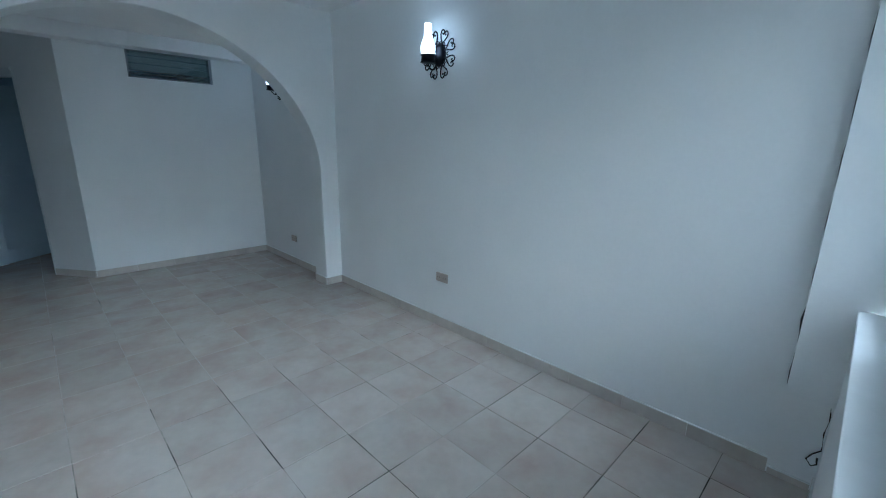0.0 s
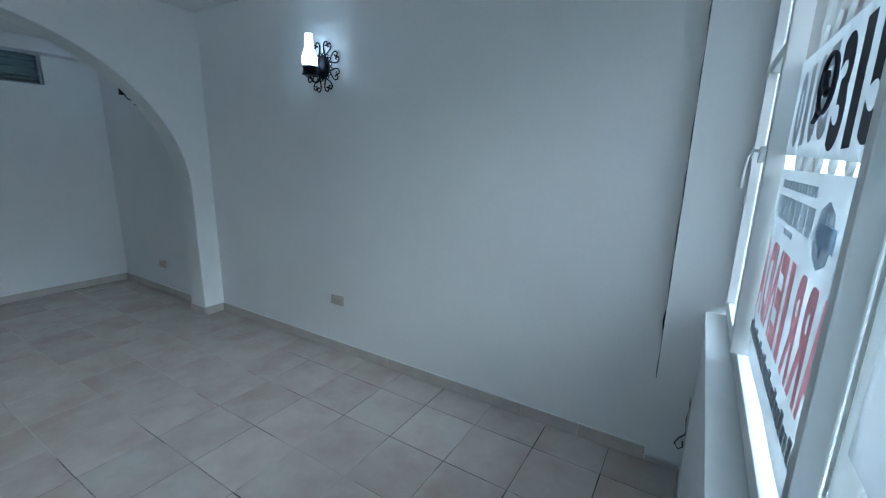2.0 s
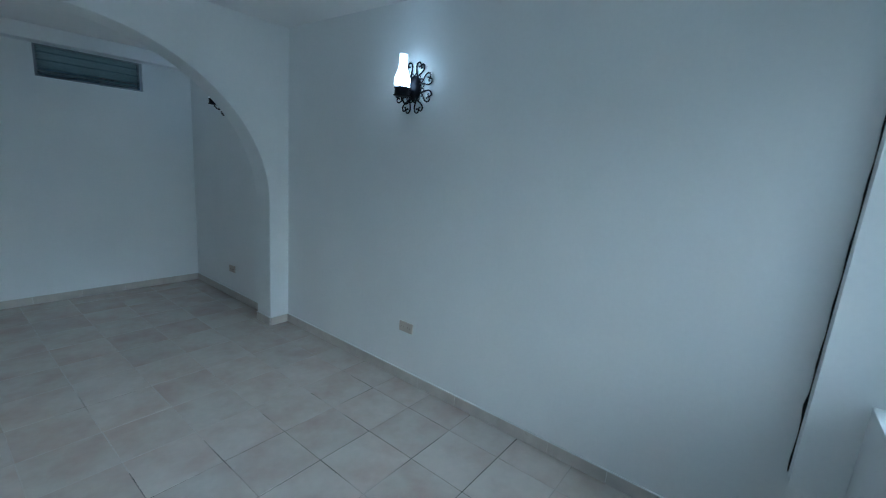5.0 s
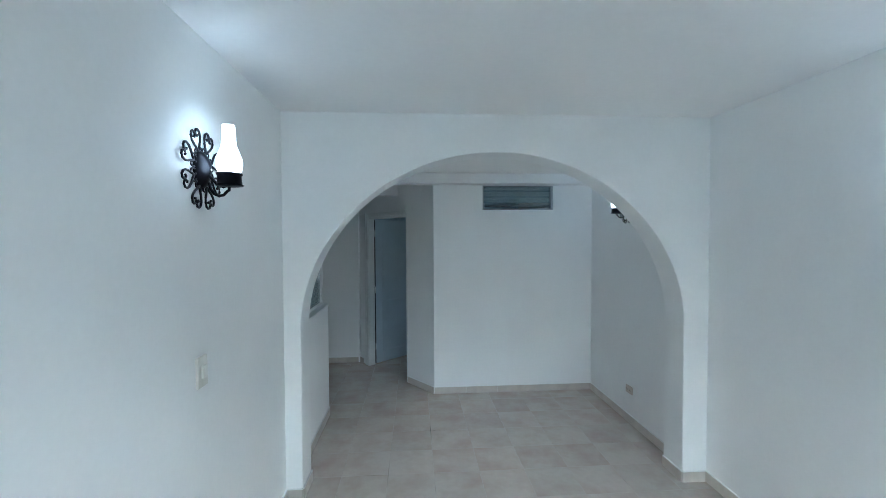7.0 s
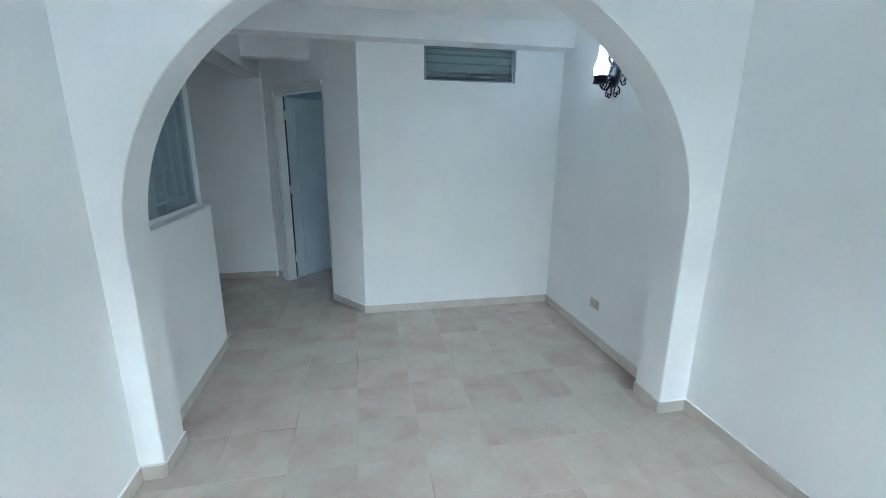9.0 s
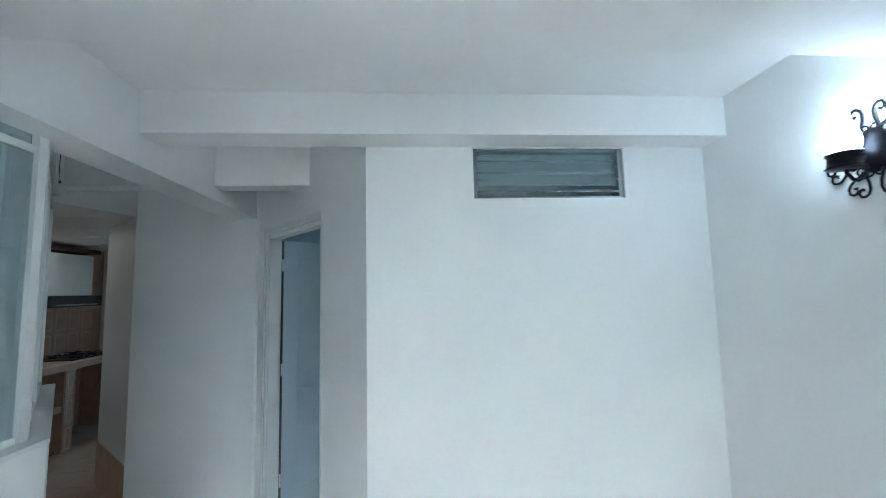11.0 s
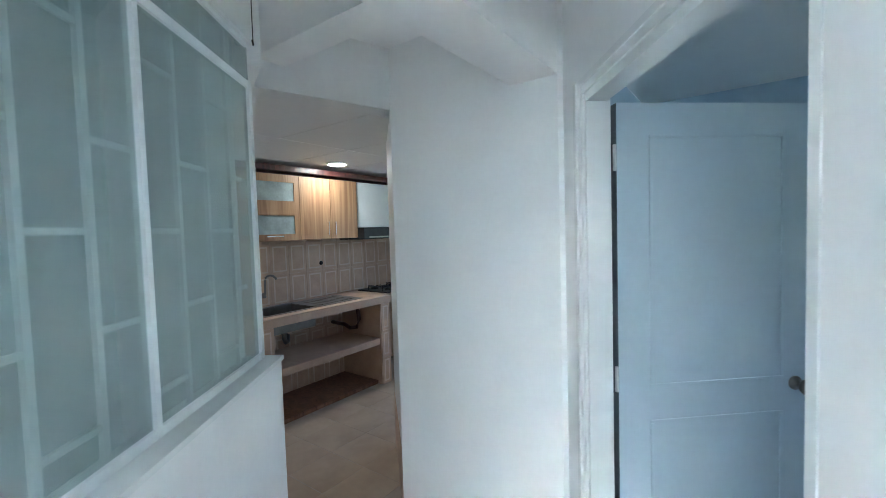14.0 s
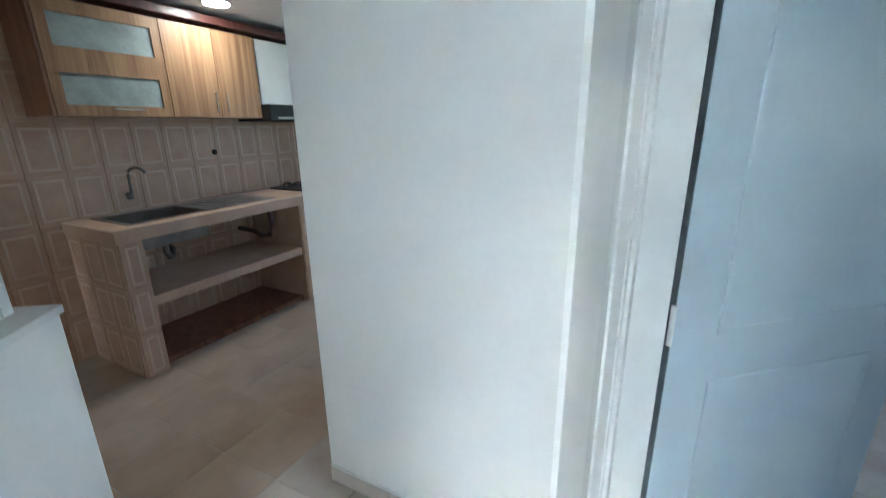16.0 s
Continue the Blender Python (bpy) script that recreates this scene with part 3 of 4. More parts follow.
# ---- louvre window high in the end wall ----
def louvre_window():
    root = tagged(empty("window_1"), "high louvre window with frosted glass slats", "window", kind="structure")
    y = YB + 0.05
    part("window_frame", boxes((WX0, WX0 + 0.022, y - 0.03, y + 0.05, WZ0, WZ1), (WX1 - 0.022, WX1, y - 0.03, y + 0.05, WZ0, WZ1),
                               (WX0 + 0.022, WX1 - 0.022, y - 0.03, y + 0.05, WZ0, WZ0 + 0.012), (WX0 + 0.022, WX1 - 0.022, y - 0.03, y + 0.05, WZ1 - 0.008, WZ1)), BARE, root)
    for i in range(4):
        z = WZ0 + 0.050 + i * 0.066
        bm = boxes((WX0 + 0.026, WX1 - 0.026, -0.0025, 0.0025, -0.041, 0.041), bevel=0.001)
        bmesh.ops.rotate(bm, verts=bm.verts, matrix=Matrix.Rotation(radians((-70, -12, -9, -14)[i]), 3, "X"))
        bmesh.ops.translate(bm, verts=bm.verts, vec=(0, y, z))
        s = part("slat", bm, LOUVRE, root)
        s.visible_shadow = False
        for x in (WX0 + 0.022, WX1 - 0.038):
            part("clip", boxes((x, x + 0.016, y - 0.028, y - 0.014, z - 0.012, z - 0.006)), BARE, root)
    return root


louvre_window()


# ---- glazed partition on the low wall ----
def glazing():
    root = tagged(empty("glazed_partition"), "white aluminium partition with frosted and dimpled glass panes", "partition", kind="structure")
    a, b, c = (Vector(p) for p in GLZ)
    zb, zt, zz = 1.114, 2.16, 2.30

    def rail(p, q, z0, z1, w=0.012, name="rail"):
        part(name, prisms((strip(p, q, -w, w), z0, z1)), ALU, root)

    def post(p, d, w=0.025, t=0.022, z1=zt, name="post"):
        d = d.normalized()
        part(name, prisms((strip(p - d * w, p + d * w, -t, t), zb + 0.001, z1)), ALU, root)

    d1, d2 = (b - a).normalized(), (c - b).normalized()
    mid = b + d2 * (c - b).length * 0.495
    for p, q, n in ((a + d1 * 0.002, b - d1 * 0.03, d1), (b + d2 * 0.03, c - d2 * 0.022, d2)):
        rail(p, q, zb, zb + 0.024)
        rail(p, q, zt - 0.026, zt)
        rail(p, q, zz - 0.018, zz)
    post(b - d1 * 0.020, d1, 0.018, 0.020, zz, "corner_post")
    post(b + d2 * 0.020, d2, 0.018, 0.019, zz, "corner_post")
    post(c - d2 * 0.014, d2, 0.012, 0.014, zt + 0.002)
    post(a + d1 * 0.02, d1, 0.018, 0.0215, zt + 0.002)
    post(mid, d2, 0.009, 0.014, zt + 0.001, "mullion")
    panes = ((a + d1 * 0.03, b - d1 * 0.035, DIMPLED, zb + 0.02, zt - 0.02), (b + d2 * 0.035, mid - d2 * 0.006, FROST, zb + 0.02, zt - 0.02),
             (mid + d2 * 0.006, c - d2 * 0.02, FROST, zb + 0.02, zt - 0.02),
             (a + d1 * 0.03, b - d1 * 0.05, DIMPLED, zt - 0.005, zz - 0.012), (b + d2 * 0.05, c - d2 * 0.004, FROST, zt - 0.005, zz - 0.012))
    for p, q, m, z0, z1 in panes:
        pane = part("pane", prisms((strip(p, q, -0.003, 0.003), z0, z1)), m, root)
        pane.visible_shadow = False
    return root


glazing()


def patio_grille():
    """White bars with staggered cross pieces, behind the glazing."""
    root = tagged(empty("patio_grille"), "white iron grille with staggered cross bars behind glass", "grille")
    for (p, q) in ((GLZ[0], GLZ[1]), (GLZ[1], GLZ[2])):
        p, q = Vector(p), Vector(q)
        d = (q - p).normalized()
        n = Vector((-d.y, d.x)) * 0.036
        L = (q - p).length
        k = int((L - 0.03) / 0.155)
        for i in range(k + 1):
            s = q + n - d * (0.115 + 0.155 * i)
            if i < k:
                part("bar", prisms((strip(s - d * 0.008, s + d * 0.008, -0.006, 0.006), 1.09, 2.5)), GLOSSPAINT, root)
            for z in (1.19, 1.60, 2.02) if i % 2 else (1.39, 1.79, 2.19):
                e = s + d * (0.155 if i else 0.10)
                part("cross_bar", prisms((strip(s + d * 0.009, e - d * 0.009, -0.005, 0.005), z, z + 0.014)), GLOSSPAINT, root)
    return root


patio_grille()


# ---- bedroom door ----
def door():
    root = tagged(empty("door_1"), "open white panelled door in a white moulded frame", "door", kind="structure")
    A, B = Vector(ANG_A), Vector(ANG_B)
    d = (B - A).normalized()
    inn = Vector((d.y, -d.x))  # towards the bedroom
    z = 2.045
    part("jamb", prisms((strip(B - d * 0.011, B - d * 0.001, -0.082, 0.003), 0, z)), GLOSSPAINT, root)
    part("jamb", prisms((strip(A + d * 0.001, A + d * 0.02, -0.126, 0.0025), 0, z)), GLOSSPAINT, root)
    part("head", prisms((strip(A + d * 0.02, B - d * 0.011, -0.071, 0.003), z - 0.03, z - 0.001)), GLOSSPAINT, root)
    tr = bmesh.new()
    for o, w, t in ((0.0, 0.082, 0.012), (0.048, 0.026, 0.020), (0.008, 0.016, 0.016)):
        prism(tr, strip(B + d * o, B + d * (o + w), 0, t), 0.0, z + 0.05)
    part("architrave", tr, GLOSSPAINT, root)
    th = bmesh.new()
    for o, w, t in ((0.0, 0.05, 0.0115), (0.026, 0.022, 0.018)):
        prism(th, strip(A + d * 0.012, B - d * 0.001, 0, t), z + o, z + o + w)
    part("architrave_head", th, GLOSSPAINT, root)
    # Added block behind the hinge gap that keeps bedroom light out of it.
    part("gap_light_block", prisms((strip(B + d * 0.032, B + d * 0.16, -0.22, -0.073), 0, 2.0)), PAINT, root)
    # the leaf, turned into the bedroom
    H, E = Vector((-0.548, 6.914)), Vector((0.035, 7.435))
    e = (E - H).normalized()
    W = 0.76
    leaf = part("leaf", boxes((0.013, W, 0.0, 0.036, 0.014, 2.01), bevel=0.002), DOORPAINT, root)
    leaf.matrix_basis = Matrix.Translation((H.x, H.y, 0)) @ Matrix.Rotation(math.atan2(e.y, e.x), 4, "Z")
    for x0, x1, z0, z1 in ((0.13, W - 0.11, 0.16, 0.88), (0.13, W - 0.11, 1.0, 1.90)):
        fr = bmesh.new()
        for a0, a1, c0, c1 in ((x0, x1, z0, z0 + 0.012), (x0, x1, z1 - 0.012, z1), (x0, x0 + 0.012, z0 + 0.012, z1 - 0.012), (x1 - 0.012, x1, z0 + 0.012, z1 - 0.012)):
            box(fr, a0, a1, -0.004, 0.001, c0, c1, bevel=0.002)
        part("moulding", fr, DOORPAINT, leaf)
    # Thin dark strip on the leaf's end: the gap's shade as colour.
    part("hinge_gap_shade", boxes((0.010, 0.0128, 0.0015, 0.0345, 0.016, 2.008)), GAPSHADE, leaf, "dark strip that paints the shade of the hinge gap")
    for zc in (0.25, 1.04, 1.82):
        hb = bmesh.new()
        turned(hb, [(0.006, zc - 0.045), (0.006, zc + 0.045)], 12, (0.002, -0.005, 0))
        part("hinge", hb, GLOSSPAINT, leaf, "painted steel hinge")
    kn = bmesh.new()
    turned(kn, [(0.026, 0), (0.026, 0.006), (0.011, 0.012), (0.011, 0.03), (0.026, 0.04), (0.03, 0.052), (0.022, 0.066), (0.006, 0.07)], 20)
    bmesh.ops.rotate(kn, verts=kn.verts, matrix=Matrix.Rotation(radians(90), 3, "X"))
    bmesh.ops.translate(kn, verts=kn.verts, vec=(W - 0.06, 0, 0.98))
    part("knob", kn, STEEL, leaf, "round steel door knob")
    part("strike_plate", prisms((strip(A + d * 0.0, A + d * 0.004, 0.0, 0.006), 0.0, 1.0)), GLOSSPAINT, root)
    return root


door()


# ---- kitchen ----
def wall_tile_mesh(w, h):
    """A bordered wall tile, face towards +x, with its lower left corner at the origin and width along y."""
    bm = bmesh.new()
    box(bm, 0.0, 0.008, 0.0015, w - 0.0015, 0.0015, h - 0.0015)
    i, t = 0.026, 0.014
    for y0, y1, z0, z1 in ((i, w - i, i, i + t), (i, w - i, h - i - t, h - i), (i, i + t, i + t, h - i - t), (w - i - t, w - i, i + t, h - i - t)):
        n = len(bm.faces)
        box(bm, 0.008, 0.0095, y0, y1, z0, z1)
        bm.faces.ensure_lookup_table()
        for f in bm.faces[n:]:
            f.material_index = 1
    me = bpy.data.meshes.new("wall_tile")
    bm.to_mesh(me)
    bm.free()
    me.materials.append(WALLTILE), me.materials.append(TILEFRAME)
    return me


KCX0, KCX1, KCY0, KCY1, KCZ = -3.82, -3.23, 7.11, 9.6, 0.92  # counter


def counter():
    root = tagged(empty("kitchen_counter"), "tiled masonry kitchen counter with an open shelf", "counter")
    top = boxes((KCX0, KCX1 + 0.01, KCY0 - 0.01, 7.25, KCZ - 0.075, KCZ), (KCX0, KCX1 + 0.01, 7.72, KCY1, KCZ - 0.075, KCZ),
                (KCX0, -3.70, 7.25, 7.72, KCZ - 0.075, KCZ), (-3.34, KCX1 + 0.01, 7.25, 7.72, KCZ - 0.075, KCZ))
    part("countertop", top, WALLTILE, root)
    nose = bmesh.new()
    tube(nose, [(KCX1 + 0.008, KCY0 - 0.008, KCZ - 0.004), (KCX1 + 0.008, KCY1, KCZ - 0.004)], 0.006, 8)
    tube(nose, [(KCX0, KCY0 - 0.008, KCZ - 0.004), (KCX1 + 0.008, KCY0 - 0.008, KCZ - 0.004)], 0.006, 8)
    part("edge_trim", nose, TILEFRAME, root)
    for y0, y1 in ((KCY0, KCY0 + 0.125), (8.43, 8.57), (9.47, 9.6)):
        part("pier", boxes((KCX0, KCX1, y0, y1, 0.0, KCZ - 0.075), bevel=0.003), WALLTILE, root)
    part("shelf", boxes((KCX0, KCX1 - 0.012, KCY0 + 0.125, 8.43, 0.42, 0.485), bevel=0.004), WALLTILE, root)
    # Low dark sheet: the shade on the floor below the shelf, as colour.
    part("plinth", boxes((KCX0, KCX1 - 0.06, KCY0 + 0.125, 8.43, 0.0, 0.035)), REDWOOD_AND_SHADE, root, "dark brown sheet that paints the shade under the counter")
    side = wall_tile_mesh(0.19, 0.28)
    for i in range(3):
        for j in range(3):
            o = new("tile", side)
            o.parent = root
            o.matrix_basis = pose(KCX0 + 0.01 + i * 0.193, KCY0 - 0.001, 0.0 + j * 0.281, 0, 0, -90)
    front = wall_tile_mesh(0.125, 0.28)
    for y in (KCY0, 8.437):
        for j in range(3):
            o = new("tile", front)
            o.parent = root
            o.matrix_basis = pose(KCX1 + 0.0005, y, j * 0.281)
    return root


counter()


def sink():
    root = tagged(empty("kitchen_sink"), "stainless steel sink with a drainer set in the counter", "sink")
    x0, x1, y0, y1 = -3.74, -3.31, 7.22, 8.28
    ym = 7.72
    rim = bmesh.new()
    for a0, a1, b0, b1 in ((x0, x1, y0, y0 + 0.03), (x0, x1, ym, y1), (x0, x0 + 0.04, y0 + 0.03, ym), (x1 - 0.03, x1, y0 + 0.03, ym)):
        box(rim, a0, a1, b0, b1, KCZ + 0.0008, KCZ + 0.005)
    part("rim", rim, STEEL, root)
    z0, z1 = KCZ - 0.17, KCZ + 0.0008
    bowl = boxes((-3.70, -3.34, 7.25, 7.72, z0, z0 + 0.003), (-3.70, -3.697, 7.25, 7.72, z0, z1), (-3.343, -3.34, 7.25, 7.72, z0, z1), (-3.697, -3.343, 7.25, 7.253, z0, z1), (-3.697, -3.343, 7.717, 7.72, z0, z1))
    part("bowl", bowl, STEEL, root)
    dr = bmesh.new()
    turned(dr, [(0.035, 0.0), (0.035, 0.003), (0.02, 0.004)], 18, (-3.5, 7.5, z0 + 0.003))
    part("drain", dr, CHROME, root)
    for i in range(7):
        part("drainer_rib", boxes((x0 + 0.06, x1 - 0.05, ym + 0.1 + i * 0.06, ym + 0.108 + i * 0.06, KCZ + 0.005, KCZ + 0.008), bevel=0.001), STEEL, root)
    return root


sink()


def tap():
    root = tagged(empty("kitchen_tap"), "steel swan neck tap on the tiled wall", "tap")
    bm = bmesh.new()
    tube(bm, [(XK + 0.004, 7.49, 1.03), (XK + 0.05, 7.49, 1.03), (XK + 0.075, 7.49, 1.045), (XK + 0.08, 7.49, 1.13)] +
         [(XK + 0.08 + 0.045 * (1 - math.cos(t)), 7.49 + 0.03 * (1 - math.cos(t)), 1.17 + 0.045 * math.sin(t)) for t in (0, 0.5, 1.0, 1.57, 2.1, 2.7, 3.0)], 0.010, 10)
    part("spout", bm, STEEL, root)
    bm = bmesh.new()
    turned(bm, [(0.02, 0), (0.024, 0.01), (0.018, 0.03), (0.022, 0.04), (0.010, 0.05)], 14, (XK + 0.05, 7.49, 1.005))
    part("handle", bm, STEEL, root)
    return root


tap()


def wall_cabinet():
    root = tagged(empty("wall_cabinet"), "natural timber wall cabinet with one glazed flap door", "wall cabinet")
    x0, x1 = XK + 0.011, -3.50
    y0, ym, yn, y1, z0, z1 = 7.10, 7.72, 8.07, 8.42, 1.53, 2.12
    part("body", boxes((x0, x1 - 0.022, y0, y1, z0, z1), bevel=0.002), OAK, root)
    part("end_panel", boxes((x0, x1 - 0.001, y0 - 0.019, y0 - 0.001, z0, z1), bevel=0.002), REDWOOD_AND_SHADE, root, "red-brown stained end panel")
    flap = bmesh.new()
    r = 0.055
    ys, zs = (y0 + 0.002, y0 + r, ym - r, ym - 0.002), (z0 + 0.002, z0 + 0.06, 1.755, 1.885, z1 - 0.07, z1 - 0.002)
    grid = [[flap.verts.new((x1 - 0.02, y, z)) for z in zs] for y in ys]
    cells = [flap.faces.new((grid[a][c], grid[a + 1][c], grid[a + 1][c + 1], grid[a][c + 1])) for a in range(3) for c in range(5) if not (a == 1 and c in (1, 3))]
    ext = bmesh.ops.extrude_face_region(flap, geom=cells, use_keep_orig=True)
    bmesh.ops.translate(flap, verts=[g for g in ext["geom"] if isinstance(g, bmesh.types.BMVert)], vec=(0.02, 0, 0))
    bmesh.ops.recalc_face_normals(flap, faces=flap.faces)
    fl = part("flap_door", flap, OAK, root)
    for c, d in ((z0 + 0.06, 1.755), (1.885, z1 - 0.07)):
        g = part("pane", boxes((x1 - 0.012, x1 - 0.008, y0 + r, ym - r, c, d)), FROSTPANEL, fl, "frosted glass strip")
    h = boxes((x1 + 0.018, x1 + 0.024, 7.37, 7.53, 1.568, 1.576), (x1, x1 + 0.018, 7.38, 7.386, 1.569, 1.575), (x1, x1 + 0.018, 7.514, 7.52, 1.569, 1.575))
    part("handle", h, CHROME, fl, "slim bright bar handle")
    for a, b, hy in ((ym, yn, yn - 0.045), (yn, y1, yn + 0.04)):
        dr = part("door", boxes((x1 - 0.02, x1, a + 0.002, b - 0.002, z0 + 0.002, z1 - 0.002), bevel=0.002), OAK, root)
        h = boxes((x1 + 0.018, x1 + 0.024, hy, hy + 0.007, 1.57, 1.70), (x1, x1 + 0.018, hy, hy + 0.006, 1.58, 1.586), (x1, x1 + 0.018, hy, hy + 0.006, 1.684, 1.69))
        part("handle", h, CHROME, dr, "slim bright bar handle")
    return root


FROSTPANEL = material("frosted_cabinet_glass", (0.36, 0.42, 0.42), 0.25, vary=0.12, scale=7, fine=60, bump=0.05)
wall_cabinet()
tagged(part("cornice", boxes((XK + 0.012, -3.478, 7.06, 9.2, 2.146, 2.198), bevel=0.006), DARKWOOD), "dark red-brown timber cornice above the cabinets", "cornice")


def hood():
    root = tagged(empty("cooker_hood"), "white cooker hood housing over a black visor", "cooker hood")
    part("housing", boxes((XK + 0.012, -3.53, 8.45, 9.15, 1.64, 2.12), bevel=0.004), GLOSSPAINT, root)
    part("visor", boxes((XK + 0.012, -3.42, 8.43, 9.17, 1.51, 1.636), bevel=0.008), BLACK, root)
    part("front_strip", boxes((-3.419, -3.415, 8.5, 9.1, 1.525, 1.54)), STEEL, root)
    return root


hood()


def cooktop():
    root = tagged(empty("gas_cooktop"), "black gas cooktop set into the counter", "cooktop")
    x0, x1, y0, y1 = -3.76, -3.30, 8.62, 9.22
    part("plate", boxes((x0, x1, y0, y1, KCZ + 0.001, KCZ + 0.014), bevel=0.004), BLACK, root)
    for x in (-3.64, -3.42):
        for y in (8.77, 9.07):
            b = bmesh.new()
            turned(b, [(0.045, 0.0), (0.045, 0.014), (0.03, 0.018), (0.03, 0.026), (0.01, 0.028)], 18, (x, y, KCZ + 0.0145))
            part("burner", b, BLACK, root)
            g = bmesh.new()
            for k in range(4):
                a = k * math.pi / 2
                tube(g, [(x + 0.10 * math.cos(a), y + 0.10 * math.sin(a), KCZ + 0.015), (x + 0.10 * math.cos(a), y + 0.10 * math.sin(a), KCZ + 0.045), (x + 0.02 * math.cos(a), y + 0.02 * math.sin(a), KCZ + 0.045)], 0.004, 6)
            part("pan_support", g, IRON, root)
    for i in range(4):
        b = bmesh.new()
        turned(b, [(0.018, 0), (0.018, 0.014), (0.012, 0.02)], 14, (-3.33, 8.74 + i * 0.12, KCZ + 0.0145))
        part("knob", b, BLACK, root)
    return root


cooktop()
tagged(part("drain_pipe", tube(bmesh.new(), [(-3.5, 7.5, 0.845), (-3.5, 7.5, 0.66), (-3.51, 7.52, 0.62), (-3.53, 7.55, 0.62), (-3.55, 7.57, 0.66), (-3.7, 7.57, 0.70), (XK, 7.57, 0.70)], 0.02, 10), STEEL),
       "dull grey sink trap under the counter", "drain pipe")
tagged(part("gas_hose", tube(bmesh.new(), [(XK, 8.3, 0.62), (-3.6, 8.28, 0.62), (-3.5, 8.26, 0.60), (-3.40, 8.26, 0.62), (-3.36, 8.26, 0.70), (-3.38, 8.27, 0.78), (-3.45, 8.30, 0.85)], 0.02, 10), DARKWOOD),
       "dark red gas hose bent under the counter", "hose")
knob = bmesh.new()
turned(knob, [(0.022, 0.0), (0.022, 0.006), (0.014, 0.012), (0.006, 0.014)], 16)
bmesh.ops.rotate(knob, verts=knob.verts, matrix=Matrix.Rotation(radians(90), 3, "Y"))
pipe_cap = tagged(part("pipe_cap", knob, HOLE), "small dark capped pipe stub in the tiles", "pipe cap")
pipe_cap.matrix_world = pose(XK + 0.003, 8.18, 1.275)


def downlight():
    root = tagged(empty("ceiling_downlight"), "lit round recessed downlight with a white rim", "ceiling light")
    x, y, z = -3.27, 7.98, 2.2345
    rim = bmesh.new()
    turned(rim, [(0.095, -0.001), (0.095, -0.006), (0.082, -0.012), (0.078, -0.012), (0.078, -0.001)], 32, (x, y, z))
    part("rim", rim, PLASTIC, root)
    d = bmesh.new()
    turned(d, [(0.076, -0.0125), (0.076, -0.014), (0.05, -0.0155)], 32, (x, y, z))
    part("diffuser", d, DOWNLIGHT, root, "glowing warm white diffuser")
    return root


downlight()

# ---- front window, its frame, signs and grille ----
def front_window():
    root = tagged(empty("window_2"), "large white steel framed front window with a narrow casement", "window", kind="structure")
    y0, y1 = -0.016, 0.012
    z0, z1 = SILL, HEAD

    def bar(name, x0, x1, a, b, ya=y0, yb=y1):
        part(name, boxes((x0, x1, ya, yb, a, b), bevel=0.003), GLOSSPAINT, root)

    bar("frame_head", WIN_L, WIN_R, z1 - 0.05, z1 - 0.001)
    bar("frame_foot", WIN_L, WIN_R, z0 + 0.001, z0 + 0.055)
    bar("frame_side", WIN_R - 0.05, WIN_R, z0 + 0.055, z1 - 0.05)
    bar("frame_side", WIN_L, WIN_L + 0.05, z0 + 0.055, z1 - 0.05)
    bar("mullion", 1.388, 1.423, z0 + 0.055, z1 - 0.05, y0, 0.030)
    bar("mullion", 0.592, 0.622, z0 + 0.055, z1 - 0.05, y0, 0.014)
    bar("leaf_stile", 0.566, 0.5915, z0 + 0.055, z1 - 0.05, -0.045, -0.0165)
    bar("transom", WIN_L + 0.05, 0.549, 1.733, 1.777)
    bar("casement_bar", 1.453, WIN_R - 0.05, 1.81, 1.85)
    for x0, x1, a, b in ((1.424, 1.453, z0 + 0.055, z1 - 0.05), (WIN_R - 0.078, WIN_R - 0.05, z0 + 0.055, z1 - 0.05)):
        bar("casement_stile", x0, x1, a, b, y0 + 0.004, y1 + 0.008)
    for x0, x1, a, b in ((1.44, WIN_R - 0.05, z0 + 0.03, z1 - 0.03), (0.62, 1.388, z0 + 0.03, z1 - 0.03), (WIN_L + 0.03, 0.551, z0 + 0.03, 1.745), (WIN_L + 0.03, 0.551, 1.767, z1 - 0.03)):
        g = part("pane", boxes((x0 - 0.01, x1 + 0.01, -0.0155, -0.0128, a, b)), CLEAR, root)
        g.visible_shadow = False
    bm = bmesh.new()
    box(bm, 1.391, 1.419, 0.029, 0.045, 1.498, 1.543, bevel=0.003)
    tube(bm, [(1.403, 0.044, 1.528), (1.43, 0.055, 1.533), (1.49, 0.064, 1.518), (1.515, 0.066, 1.473), (1.52, 0.066, 1.423)], 0.0048, 8)
    part("casement_handle", bm, ALU, root, "bent pale metal casement handle")
    return root


front_window()


